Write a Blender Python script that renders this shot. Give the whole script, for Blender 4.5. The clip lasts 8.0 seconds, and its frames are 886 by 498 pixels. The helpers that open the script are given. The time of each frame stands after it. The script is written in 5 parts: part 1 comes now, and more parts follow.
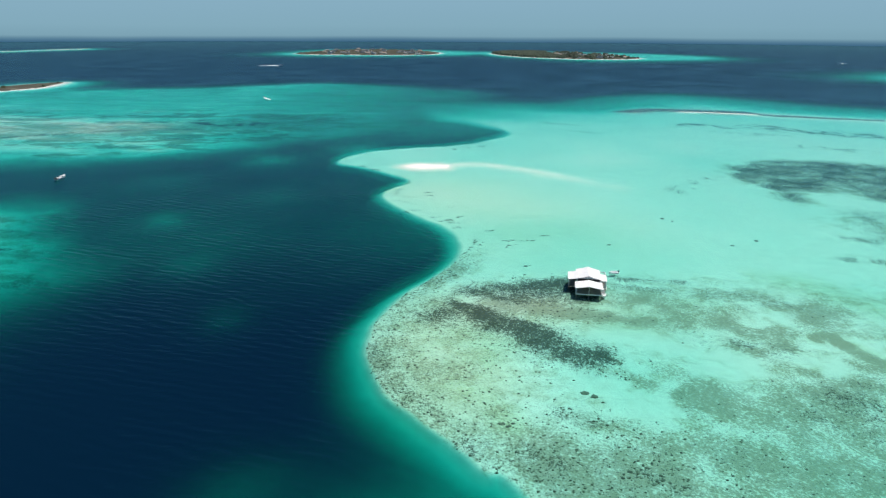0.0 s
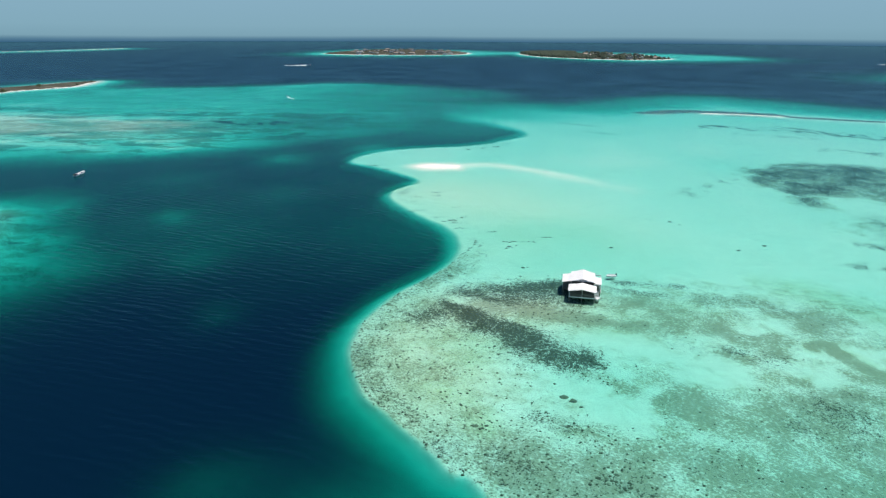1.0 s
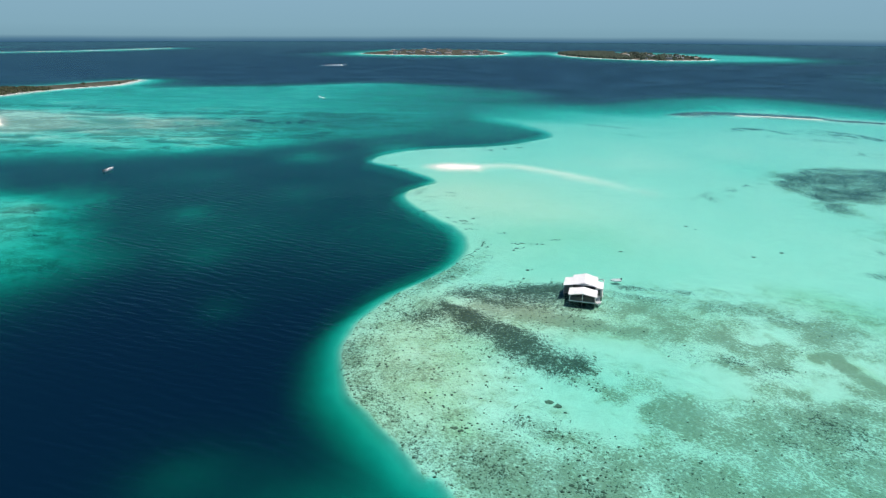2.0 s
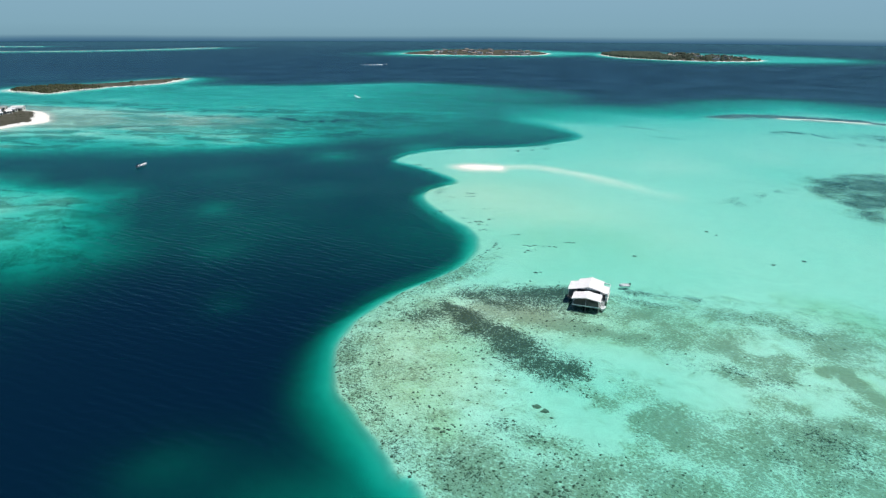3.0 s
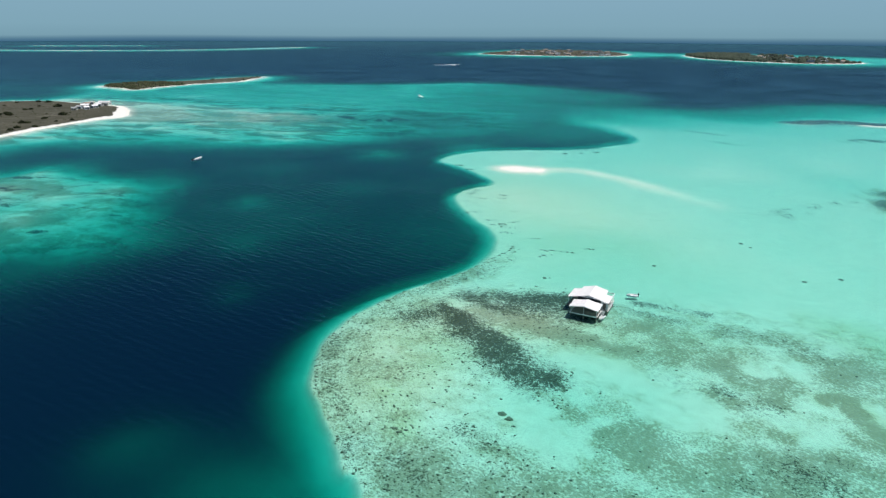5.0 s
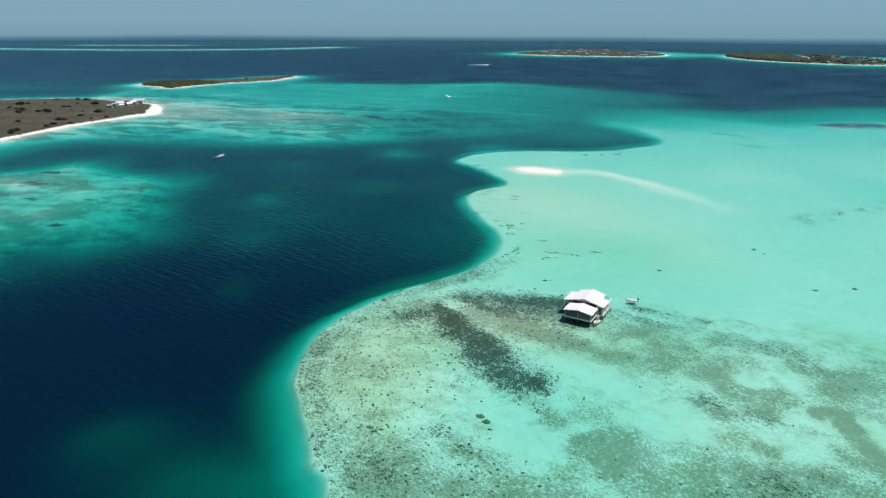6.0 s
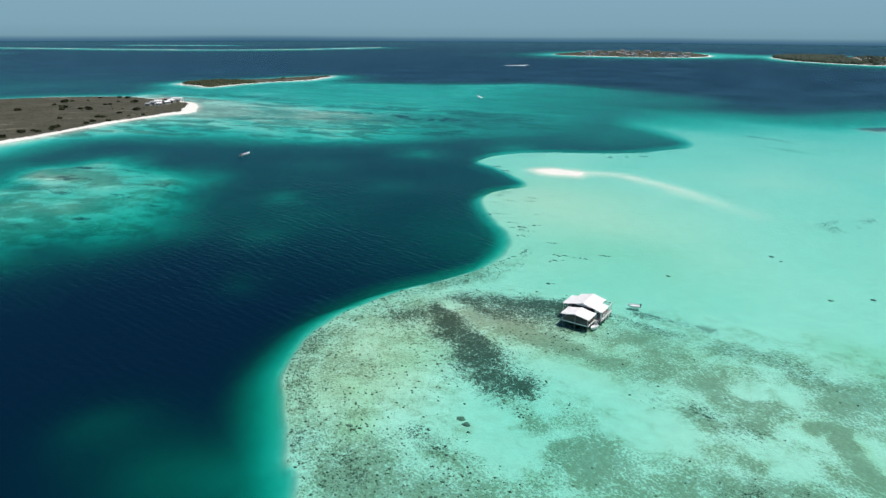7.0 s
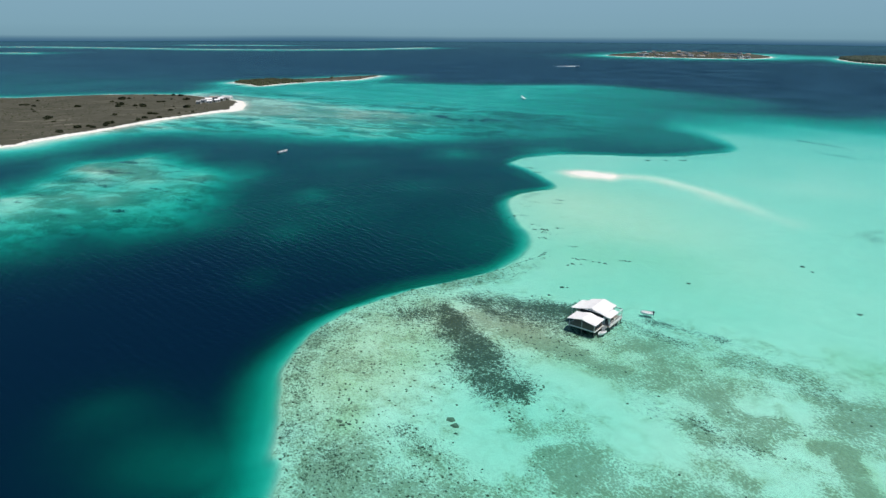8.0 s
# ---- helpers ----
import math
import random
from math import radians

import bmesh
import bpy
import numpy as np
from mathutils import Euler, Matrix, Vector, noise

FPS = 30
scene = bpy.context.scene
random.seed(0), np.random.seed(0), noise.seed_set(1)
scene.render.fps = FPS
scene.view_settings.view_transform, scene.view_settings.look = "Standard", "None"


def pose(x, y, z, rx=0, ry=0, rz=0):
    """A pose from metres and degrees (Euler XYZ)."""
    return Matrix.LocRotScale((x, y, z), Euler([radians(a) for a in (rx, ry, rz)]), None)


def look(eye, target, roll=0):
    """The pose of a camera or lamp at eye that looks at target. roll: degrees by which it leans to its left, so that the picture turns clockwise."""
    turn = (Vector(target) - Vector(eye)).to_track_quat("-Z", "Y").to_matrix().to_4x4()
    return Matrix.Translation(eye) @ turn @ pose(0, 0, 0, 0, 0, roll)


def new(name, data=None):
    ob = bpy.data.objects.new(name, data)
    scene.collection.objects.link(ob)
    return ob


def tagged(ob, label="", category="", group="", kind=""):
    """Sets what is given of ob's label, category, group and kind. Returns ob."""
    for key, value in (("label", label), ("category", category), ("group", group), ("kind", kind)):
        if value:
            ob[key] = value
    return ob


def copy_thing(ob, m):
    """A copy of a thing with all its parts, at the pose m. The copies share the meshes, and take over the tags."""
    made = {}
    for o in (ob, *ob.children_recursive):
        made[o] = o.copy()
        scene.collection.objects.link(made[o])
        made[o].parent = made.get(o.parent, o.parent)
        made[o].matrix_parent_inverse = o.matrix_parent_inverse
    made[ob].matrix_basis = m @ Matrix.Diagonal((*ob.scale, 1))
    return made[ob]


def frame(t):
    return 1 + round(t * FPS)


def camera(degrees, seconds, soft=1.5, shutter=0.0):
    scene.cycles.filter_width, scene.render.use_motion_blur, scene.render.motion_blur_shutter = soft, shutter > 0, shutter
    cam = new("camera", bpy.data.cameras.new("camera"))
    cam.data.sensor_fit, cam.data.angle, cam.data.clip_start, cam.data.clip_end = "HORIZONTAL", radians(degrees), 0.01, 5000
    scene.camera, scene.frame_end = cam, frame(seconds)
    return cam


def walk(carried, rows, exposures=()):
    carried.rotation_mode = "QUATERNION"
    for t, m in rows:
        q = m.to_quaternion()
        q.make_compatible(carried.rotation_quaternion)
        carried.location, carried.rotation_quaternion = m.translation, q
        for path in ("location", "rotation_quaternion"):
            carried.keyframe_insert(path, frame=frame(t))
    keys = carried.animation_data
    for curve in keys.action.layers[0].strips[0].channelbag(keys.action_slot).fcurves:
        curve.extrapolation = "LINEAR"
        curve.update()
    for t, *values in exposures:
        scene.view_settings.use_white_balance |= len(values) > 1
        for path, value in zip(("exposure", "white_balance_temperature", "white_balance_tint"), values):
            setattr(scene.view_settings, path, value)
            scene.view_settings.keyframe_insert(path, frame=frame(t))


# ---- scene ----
# ------------------------------------------------------------------ camera
cam = camera(70.6, 8.0, soft=1.3)
PATH = [
    (0, (0.393, -0.632, 76.078), (0.386, 1.257, 75.42), 0.3),
    (0.5, (5.791, -0.363, 76.066), (5.742, 1.526, 75.408), 0.3),
    (1, (11.192, -0.028, 76.064), (11.095, 1.858, 75.406), 0.3),
    (1.5, (16.564, 0.547, 76.095), (16.412, 2.43, 75.437), 0.3),
    (3, (32.793, 2.997, 76.267), (32.455, 4.855, 75.608), 0.3),
    (3.5, (38.328, 4.149, 76.299), (37.923, 5.994, 75.641), 0.3),
    (4, (43.756, 5.545, 76.333), (43.29, 7.376, 75.675), 0.3),
    (5.5, (59.697, 10.781, 76.493), (59.077, 12.564, 75.833), 0.3),
    (6, (64.928, 12.987, 76.448), (64.256, 14.751, 75.788), 0.3),
    (6.5, (70.0, 15.37, 76.348), (69.277, 17.115, 75.688), 0.3),
    (7, (75.018, 17.969, 76.249), (74.236, 19.687, 75.59), 0.3),
    (7.5, (80.07, 20.617, 76.201), (79.217, 22.301, 75.542), 0.3),
    (8, (85.066, 23.273, 76.156), (84.145, 24.922, 75.497), 0.3),
]
walk(cam, [(t, look(eye, target, roll)) for t, eye, target, roll in PATH], [(0, 0.08), (4, 0.02), (8, -0.05)])

# ------------------------------------------------------------------ light
SUN_ELEVATION, SUN_AZIMUTH = 71.0, 22.0   # azimuth counted from +x towards +y
world = bpy.data.worlds.new("sky")
scene.world = world
world.use_nodes = True
wn, wl = world.node_tree.nodes, world.node_tree.links
sky = wn.new("ShaderNodeTexSky")
sky.sky_type = "NISHITA"
sky.sun_disc = False
sky.sun_elevation = radians(SUN_ELEVATION)
sky.sun_rotation = radians(90.0 - SUN_AZIMUTH)
sky.altitude = 0.0
sky.air_density, sky.dust_density, sky.ozone_density = 0.45, 0.35, 1.2
tint = wn.new("ShaderNodeMix")   # bluish sea haze over the whole sky
tint.data_type, tint.blend_type = "RGBA", "MULTIPLY"
tint.inputs["Factor"].default_value = 1.0
tint.inputs[7].default_value = (0.51, 0.83, 0.95, 1.0)
wl.new(sky.outputs[0], tint.inputs[6])
wl.new(tint.outputs[2], wn["Background"].inputs[0])
wn["Background"].inputs[1].default_value = 0.088

sun = new("sun", bpy.data.lights.new("sun", "SUN"))
sun.data.energy, sun.data.angle, sun.data.color = 4.2, radians(0.6), (1.0, 0.97, 0.93)
e, a = radians(SUN_ELEVATION), radians(SUN_AZIMUTH)
to_sun = Vector((math.cos(e) * math.cos(a), math.cos(e) * math.sin(a), math.sin(e)))
sun.matrix_world = look(to_sun * 300, (0, 0, 0))


# ------------------------------------------------------------------ node helpers
class Nodes:
    """Short hand for building a node material."""

    def __init__(self, name):
        self.mat = bpy.data.materials.new(name)
        self.mat.use_nodes = True
        self.t = self.mat.node_tree
        self.t.nodes.clear()
        self.out = self.t.nodes.new("ShaderNodeOutputMaterial")

    def put(self, socket, value):
        if isinstance(value, bpy.types.NodeSocket):
            self.t.links.new(value, socket)
        elif isinstance(value, (tuple, list)) and len(value) == 3 and socket.type == "RGBA":
            socket.default_value = (*value, 1.0)
        else:
            socket.default_value = value

    def node(self, kind, **inputs):
        n = self.t.nodes.new(kind)
        for k, v in inputs.items():
            self.put(n.inputs[k.replace("_", " ")], v)
        return n

    def math(self, op, a, b=0.0, clamp=False):
        n = self.t.nodes.new("ShaderNodeMath")
        n.operation, n.use_clamp = op, clamp
        self.put(n.inputs[0], a)
        self.put(n.inputs[1], b)
        return n.outputs[0]

    def mix(self, fac, a, b):
        n = self.t.nodes.new("ShaderNodeMix")
        n.data_type = "RGBA"
        self.put(n.inputs["Factor"], fac)
        self.put(n.inputs[6], a)
        self.put(n.inputs[7], b)
        return n.outputs[2]

    def coords(self, scale=(1, 1, 1), turn=0.0):
        """Places, stretched along an axis that is turned from +x."""
        g = self.t.nodes.new("ShaderNodeNewGeometry")
        m = self.t.nodes.new("ShaderNodeMapping")
        m.vector_type = "TEXTURE"
        self.t.links.new(g.outputs["Position"], m.inputs["Vector"])
        m.inputs["Scale"].default_value = [1.0 / v for v in scale]
        m.inputs["Rotation"].default_value = (0, 0, radians(turn))
        return m.outputs[0]

    def noise(self, scale, detail=3.0, rough=0.55, vector=None, distortion=0.0):
        n = self.t.nodes.new("ShaderNodeTexNoise")
        n.inputs["Scale"].default_value = scale
        n.inputs["Detail"].default_value = detail
        n.inputs["Roughness"].default_value = rough
        n.inputs["Distortion"].default_value = distortion
        self.put(n.inputs["Vector"], vector if vector is not None else self.coords())
        return n.outputs["Fac"]

    def cells(self, scale, vector):
        """Distance from the middle of uneven cells: pebbles, clumps and heads."""
        n = self.t.nodes.new("ShaderNodeTexVoronoi")
        n.voronoi_dimensions = "2D"
        n.inputs["Scale"].default_value = scale
        self.put(n.inputs["Vector"], vector)
        return n.outputs["Distance"]

    def waves(self, length, turn, distortion=7.0):
        """Long-crested ripples, their crests along an axis turned from +x."""
        n = self.t.nodes.new("ShaderNodeTexWave")
        n.wave_type, n.bands_direction, n.wave_profile = "BANDS", "Y", "SIN"
        n.inputs["Scale"].default_value = 2 * math.pi / (20.0 * length)
        n.inputs["Distortion"].default_value = distortion
        n.inputs["Detail"].default_value = 2.0
        n.inputs["Detail Scale"].default_value = 1.1
        self.put(n.inputs["Vector"], self.coords((0.6, 1.0, 1.0), turn))
        return n.outputs["Fac"]

    def spread(self, value, low, high, to_low=0.0, to_high=1.0, smooth=False):
        n = self.t.nodes.new("ShaderNodeMapRange")
        n.interpolation_type = "SMOOTHSTEP" if smooth else "LINEAR"
        self.put(n.inputs["Value"], value)
        for k, v in (("From Min", low), ("From Max", high), ("To Min", to_low), ("To Max", to_high)):
            self.put(n.inputs[k], v)
        return n.outputs[0]

    def bump(self, height, strength, distance):
        return self.node("ShaderNodeBump", Height=height, Strength=strength, Distance=distance).outputs[0]

    def finish(self, shader):
        self.t.links.new(shader, self.out.inputs[0])
        return self.mat


def painted(name, colour, rough=0.6, metal=0.0, stain=0.25, size=1.2, relief=0.0, stain_colour=None, corrugated=0.0):
    """A plain surface with stains at two scales and fine relief."""
    n = Nodes(name)
    big = n.spread(n.noise(size, 4.0, 0.6), 0.42, 0.7)
    fine = n.noise(size * 9.0, 3.0)
    worn = stain_colour or tuple(c * 0.6 for c in colour)
    col = n.mix(n.math("MULTIPLY", big, stain), colour, worn)
    col = n.mix(n.spread(fine, 0.35, 0.75, 0.0, 0.22), col, tuple(c * 0.7 for c in colour))
    p = n.node("ShaderNodeBsdfPrincipled", Base_Color=col, Metallic=metal)
    n.put(p.inputs["Roughness"], n.spread(fine, 0.3, 0.7, rough - 0.08, rough + 0.1))
    if relief:
        n.put(p.inputs["Normal"], n.bump(fine, 0.4, relief))
    return n.finish(p.outputs[0])


# ------------------------------------------------------------------ materials of the ground and the sea
def ground_material():
    n = Nodes("sand_reef_and_scrub")
    cover = n.t.nodes.new("ShaderNodeAttribute")
    cover.attribute_name = "cover"
    parts = n.t.nodes.new("ShaderNodeSeparateColor")
    n.t.links.new(cover.outputs["Color"], parts.inputs[0])
    grass, rubble, land = parts.outputs[0], parts.outputs[1], parts.outputs[2]
    algae = cover.outputs["Alpha"]

    broad = n.noise(0.035, 4.0, 0.6)
    middle = n.noise(0.28, 4.0, 0.62)
    clump = n.noise(0.75, 3.0, 0.6, distortion=0.4)
    fine = n.noise(2.7, 3.0, 0.7)
    speck = n.noise(2.2, 5.0, 0.76, distortion=0.5)
    film = n.noise(0.17, 5.0, 0.66, distortion=0.4)
    streak = n.noise(1.25, 4.0, 0.74, vector=n.coords((0.7, 1.0, 1.0), -33.0), distortion=0.5)

    # sand, with a painted net of rippling light, darker grains and faint grey films
    col = n.mix(n.spread(middle, 0.35, 0.7), (0.85, 0.80, 0.66), (0.76, 0.72, 0.595))
    col = n.mix(n.spread(broad, 0.45, 0.75, 0.0, 0.2), col, (0.64, 0.63, 0.50))
    col = n.mix(n.spread(fine, 0.42, 0.70, 0.0, 0.45), col, (0.52, 0.49, 0.38))
    caustic_net = n.math("ABSOLUTE", n.math("SUBTRACT", n.noise(0.8, 3.0, 0.6, distortion=0.8), 0.5))
    col = n.mix(n.spread(caustic_net, 0.0, 0.05, 0.25, 0.0), col, (0.90, 0.86, 0.74))

    place = n.t.nodes.new("ShaderNodeSeparateXYZ")
    n.t.links.new(n.t.nodes.new("ShaderNodeNewGeometry").outputs["Position"], place.inputs[0])
    col = n.mix(n.spread(place.outputs[2], -0.3, 0.25), col, n.mix(n.spread(middle, 0.3, 0.7), (0.80, 0.775, 0.735), (0.74, 0.71, 0.66)))

    def patches(density, pattern, hardness):
        level = n.spread(pattern, 0.34, 0.66)
        away = n.math("SUBTRACT", n.math("ADD", level, density), 1.0)
        seen = n.math("ADD", n.math("MULTIPLY", away, hardness), 0.5, clamp=True)
        return n.math("MULTIPLY", seen, n.spread(density, 0.0, 0.12), clamp=True)

    def blend(*rows):
        total = 0.0
        for value, share in rows:
            total = n.math("ADD", n.math("MULTIPLY", value, share), total)
        return total

    # places shaken a little, so that clumps are not round
    shaken = n.t.nodes.new("ShaderNodeVectorMath")
    shaken.operation = "MULTIPLY_ADD"
    wobble = n.t.nodes.new("ShaderNodeTexNoise")
    wobble.inputs["Scale"].default_value = 1.3
    wobble.inputs["Detail"].default_value = 3.0
    n.put(wobble.inputs["Vector"], n.coords())
    n.t.links.new(wobble.outputs["Color"], shaken.inputs[0])
    shaken.inputs[1].default_value = (1.1, 1.1, 0.0)
    n.put(shaken.inputs[2], n.coords((0.8, 1.0, 1.0), -33.0))
    heads = n.spread(n.cells(0.95, shaken.outputs[0]), 0.75, 0.05, 0.3, 0.7)
    pebbles = n.spread(n.cells(2.1, shaken.outputs[0]), 0.75, 0.05, 0.3, 0.7)

    blades = n.spread(n.cells(3.3, shaken.outputs[0]), 0.75, 0.05, 0.3, 0.7)
    weedy = blend((blades, 0.34), (speck, 0.36), (heads, 0.12), (clump, 0.18))
    stony = blend((heads, 0.16), (pebbles, 0.42), (streak, 0.20), (film, 0.22))
    # green algae, a thin brown film in drifts, broken rubble, dark sea grass
    col = n.mix(n.math("MULTIPLY", algae, n.spread(weedy, 0.36, 0.62, 0.15, 0.95)), col, (0.36, 0.43, 0.13))
    col = n.mix(n.math("MULTIPLY", patches(rubble, film, 1.5), n.spread(stony, 0.40, 0.58, 0.3, 0.85)), col, (0.43, 0.40, 0.24))
    col = n.mix(n.math("MULTIPLY", patches(rubble, stony, 3.4), 0.54), col, n.mix(n.spread(fine, 0.3, 0.7), (0.33, 0.29, 0.20), (0.15, 0.14, 0.10)))
    col = n.mix(n.math("MULTIPLY", patches(grass, weedy, 6.0), 0.92), col, n.mix(n.spread(speck, 0.38, 0.62), (0.075, 0.075, 0.045), (0.02, 0.028, 0.017)))

    # dry land: grey brown scrub with bare lanes
    scrub = n.mix(n.spread(broad, 0.35, 0.68), (0.070, 0.068, 0.050), (0.100, 0.095, 0.072))
    scrub = n.mix(n.spread(n.noise(0.12, 5.0, 0.7, vector=n.coords((0.5, 1.0, 1.0), 62.0)), 0.42, 0.72, 0.0, 0.75), scrub, (0.046, 0.047, 0.03))
    scrub = n.mix(n.spread(n.noise(0.05, 4.0, 0.6, vector=n.coords((0.35, 1.6, 1.0), 58.0)), 0.60, 0.72, 0.0, 0.45), scrub, (0.36, 0.32, 0.25))
    col = n.mix(patches(land, n.math("ADD", n.math("MULTIPLY", clump, 0.5), n.math("MULTIPLY", middle, 0.5)), 9.0), col, scrub)

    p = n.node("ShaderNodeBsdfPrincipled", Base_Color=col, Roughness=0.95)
    p.inputs["Specular IOR Level"].default_value = 0.1
    height = n.math("ADD", n.math("MULTIPLY", middle, 0.7), n.math("MULTIPLY", fine, 0.3))
    n.put(p.inputs["Normal"], n.bump(height, 0.5, 0.5))
    return n.finish(p.outputs[0])


def water_material():
    """Sea water: what lies below shows through, dimmed and tinted by the depth of water over it."""
    n = Nodes("sea_water")
    at = n.t.nodes.new("ShaderNodeAttribute")
    at.attribute_name = "depth"
    depth = at.outputs["Fac"]
    clear = n.t.nodes.new("ShaderNodeCombineColor")
    scatter = n.t.nodes.new("ShaderNodeCombineColor")
    for i, (keep, glow) in enumerate(((0.685, 0.0005), (0.930, 0.0096), (0.922, 0.0265))):
        through_it = n.math("POWER", keep, depth)
        n.t.links.new(through_it, clear.inputs[i])
        n.t.links.new(n.math("MULTIPLY", n.math("SUBTRACT", 1.0, through_it), glow), scatter.inputs[i])
    # short wind waves, their crests aslant, over a weaker cross sea and fine chop
    group = n.spread(n.noise(0.05, 2.0, 0.5, vector=n.coords((0.5, 1.0, 1.0), -27.0)), 0.38, 0.62, 0.15, 1.0)
    swell = n.math("MULTIPLY", n.waves(3.9, -27.0), group)
    cross = n.waves(2.6, -13.0, 6.0)
    chop = n.noise(1.1, 3.0, 0.6, vector=n.coords((0.5, 1.0, 1.0), -20.0), distortion=0.2)
    gust = n.spread(n.noise(0.013, 3.0, 0.6), 0.38, 0.62, 0.35, 1.0)
    height = n.math("ADD", n.math("MULTIPLY", swell, 0.17), n.math("ADD", n.math("MULTIPLY", cross, 0.085), n.math("MULTIPLY", chop, 0.2)))
    height = n.math("MULTIPLY", height, gust)
    # sheltered shallows lie calmer than the open water
    height = n.math("MULTIPLY", height, n.spread(depth, 1.5, 9.0, 0.22, 1.0))
    # waves steepened with distance, so far water mirrors higher, bluer sky from the camera
    place = n.t.nodes.new("ShaderNodeSeparateXYZ")
    n.t.links.new(n.t.nodes.new("ShaderNodeNewGeometry").outputs["Position"], place.inputs[0])
    height = n.math("MULTIPLY", height, n.spread(place.outputs[1], 500.0, 1300.0, 1.0, 3.0))
    normal = n.bump(height, 1.0, 1.0)
    see = n.node("ShaderNodeBsdfTransparent", Color=clear.outputs[0])
    body = n.node("ShaderNodeBsdfDiffuse", Color=scatter.outputs[0])
    both = n.t.nodes.new("ShaderNodeAddShader")
    n.t.links.new(see.outputs[0], both.inputs[0])
    n.t.links.new(body.outputs[0], both.inputs[1])
    gloss = n.node("ShaderNodeBsdfGlossy", Color=(0.52, 0.90, 1.0), Roughness=0.22, Normal=normal)
    fresnel = n.node("ShaderNodeFresnel", IOR=1.33, Normal=normal)
    mixed = n.t.nodes.new("ShaderNodeMixShader")
    n.t.links.new(n.spread(fresnel.outputs[0], 0.0, 0.55, 0.0, 0.36), mixed.inputs[0])
    n.t.links.new(both.outputs[0], mixed.inputs[1])
    n.t.links.new(gloss.outputs[0], mixed.inputs[2])
    return n.finish(mixed.outputs[0])


# ------------------------------------------------------------------ the plan of the sea bed
def rounded(points, closed=True, steps=6):
    """A smooth line (Catmull-Rom) through a few plan points."""
    p = np.array(points, float)
    k = len(p)
    made = []
    for i in range(k if closed else k - 1):
        p0, p1, p2, p3 = (p[(i + j) % k] if closed else p[min(max(i + j, 0), k - 1)] for j in (-1, 0, 1, 2))
        for s in range(steps):
            u = s / steps
            made.append(0.5 * (2 * p1 + (p2 - p0) * u + (2 * p0 - 5 * p1 + 4 * p2 - p3) * u * u + (3 * p1 - p0 - 3 * p2 + p3) * u ** 3))
    if not closed:
        made.append(p[-1])
    return np.array(made)


def away_from(x, y, line, closed, reach=None):
    """Distance of each place from a line; with closed, minus inside. Places past reach of its box get reach."""
    best = np.full(x.shape, 1e12)
    inside = np.zeros(x.shape, bool)
    if reach is None:
        pick = np.ones(x.shape, bool)
    else:
        lo, hi = line.min(0) - reach, line.max(0) + reach
        pick = (x > lo[0]) & (x < hi[0]) & (y > lo[1]) & (y < hi[1])
        best[:] = reach * reach
    px, py = x[pick], y[pick]
    b, ins = np.full(px.shape, 1e12), np.zeros(px.shape, bool)
    ends = np.roll(line, -1, 0) if closed else line[1:]
    for (ax, ay), (bx, by) in zip(line, ends):
        dx, dy = bx - ax, by - ay
        length = dx * dx + dy * dy + 1e-9
        u = np.clip(((px - ax) * dx + (py - ay) * dy) / length, 0, 1)
        b = np.minimum(b, (px - ax - u * dx) ** 2 + (py - ay - u * dy) ** 2)
        if closed and ay != by:
            ins ^= ((ay > py) != (by > py)) & (px < dx * (py - ay) / (by - ay) + ax)
    if reach is not None:
        b = np.minimum(b, reach * reach)
    best[pick], inside[pick] = b, ins
    return np.where(inside, -np.sqrt(best), np.sqrt(best))


def ramp(v, a, b):
    u = np.clip((v - a) / (b - a), 0, 1)
    return u * u * (3 - 2 * u)


RANDOM = np.random.RandomState(7)
LATTICE = RANDOM.rand(256, 256)


def rough(x, y, size, octaves=3, seed=0):
    """Smooth noise in 0..1 over the plan, with features of the given size."""
    total, weight, amount = 0.0, 0.0, 1.0
    for o in range(octaves):
        u, v = x / size + 17.3 * seed + 5.1 * o, y / size + 9.7 * seed + 3.3 * o
        i, j = np.floor(u).astype(int), np.floor(v).astype(int)
        fu, fv = u - i, v - j
        fu, fv = fu * fu * (3 - 2 * fu), fv * fv * (3 - 2 * fv)
        i0, i1, j0, j1 = i % 256, (i + 1) % 256, j % 256, (j + 1) % 256
        total = total + amount * ((LATTICE[i0, j0] * (1 - fu) + LATTICE[i1, j0] * fu) * (1 - fv) + (LATTICE[i0, j1] * (1 - fu) + LATTICE[i1, j1] * fu) * fv)
        weight, amount, size = weight + amount, amount * 0.5, size * 0.5
    return total / weight


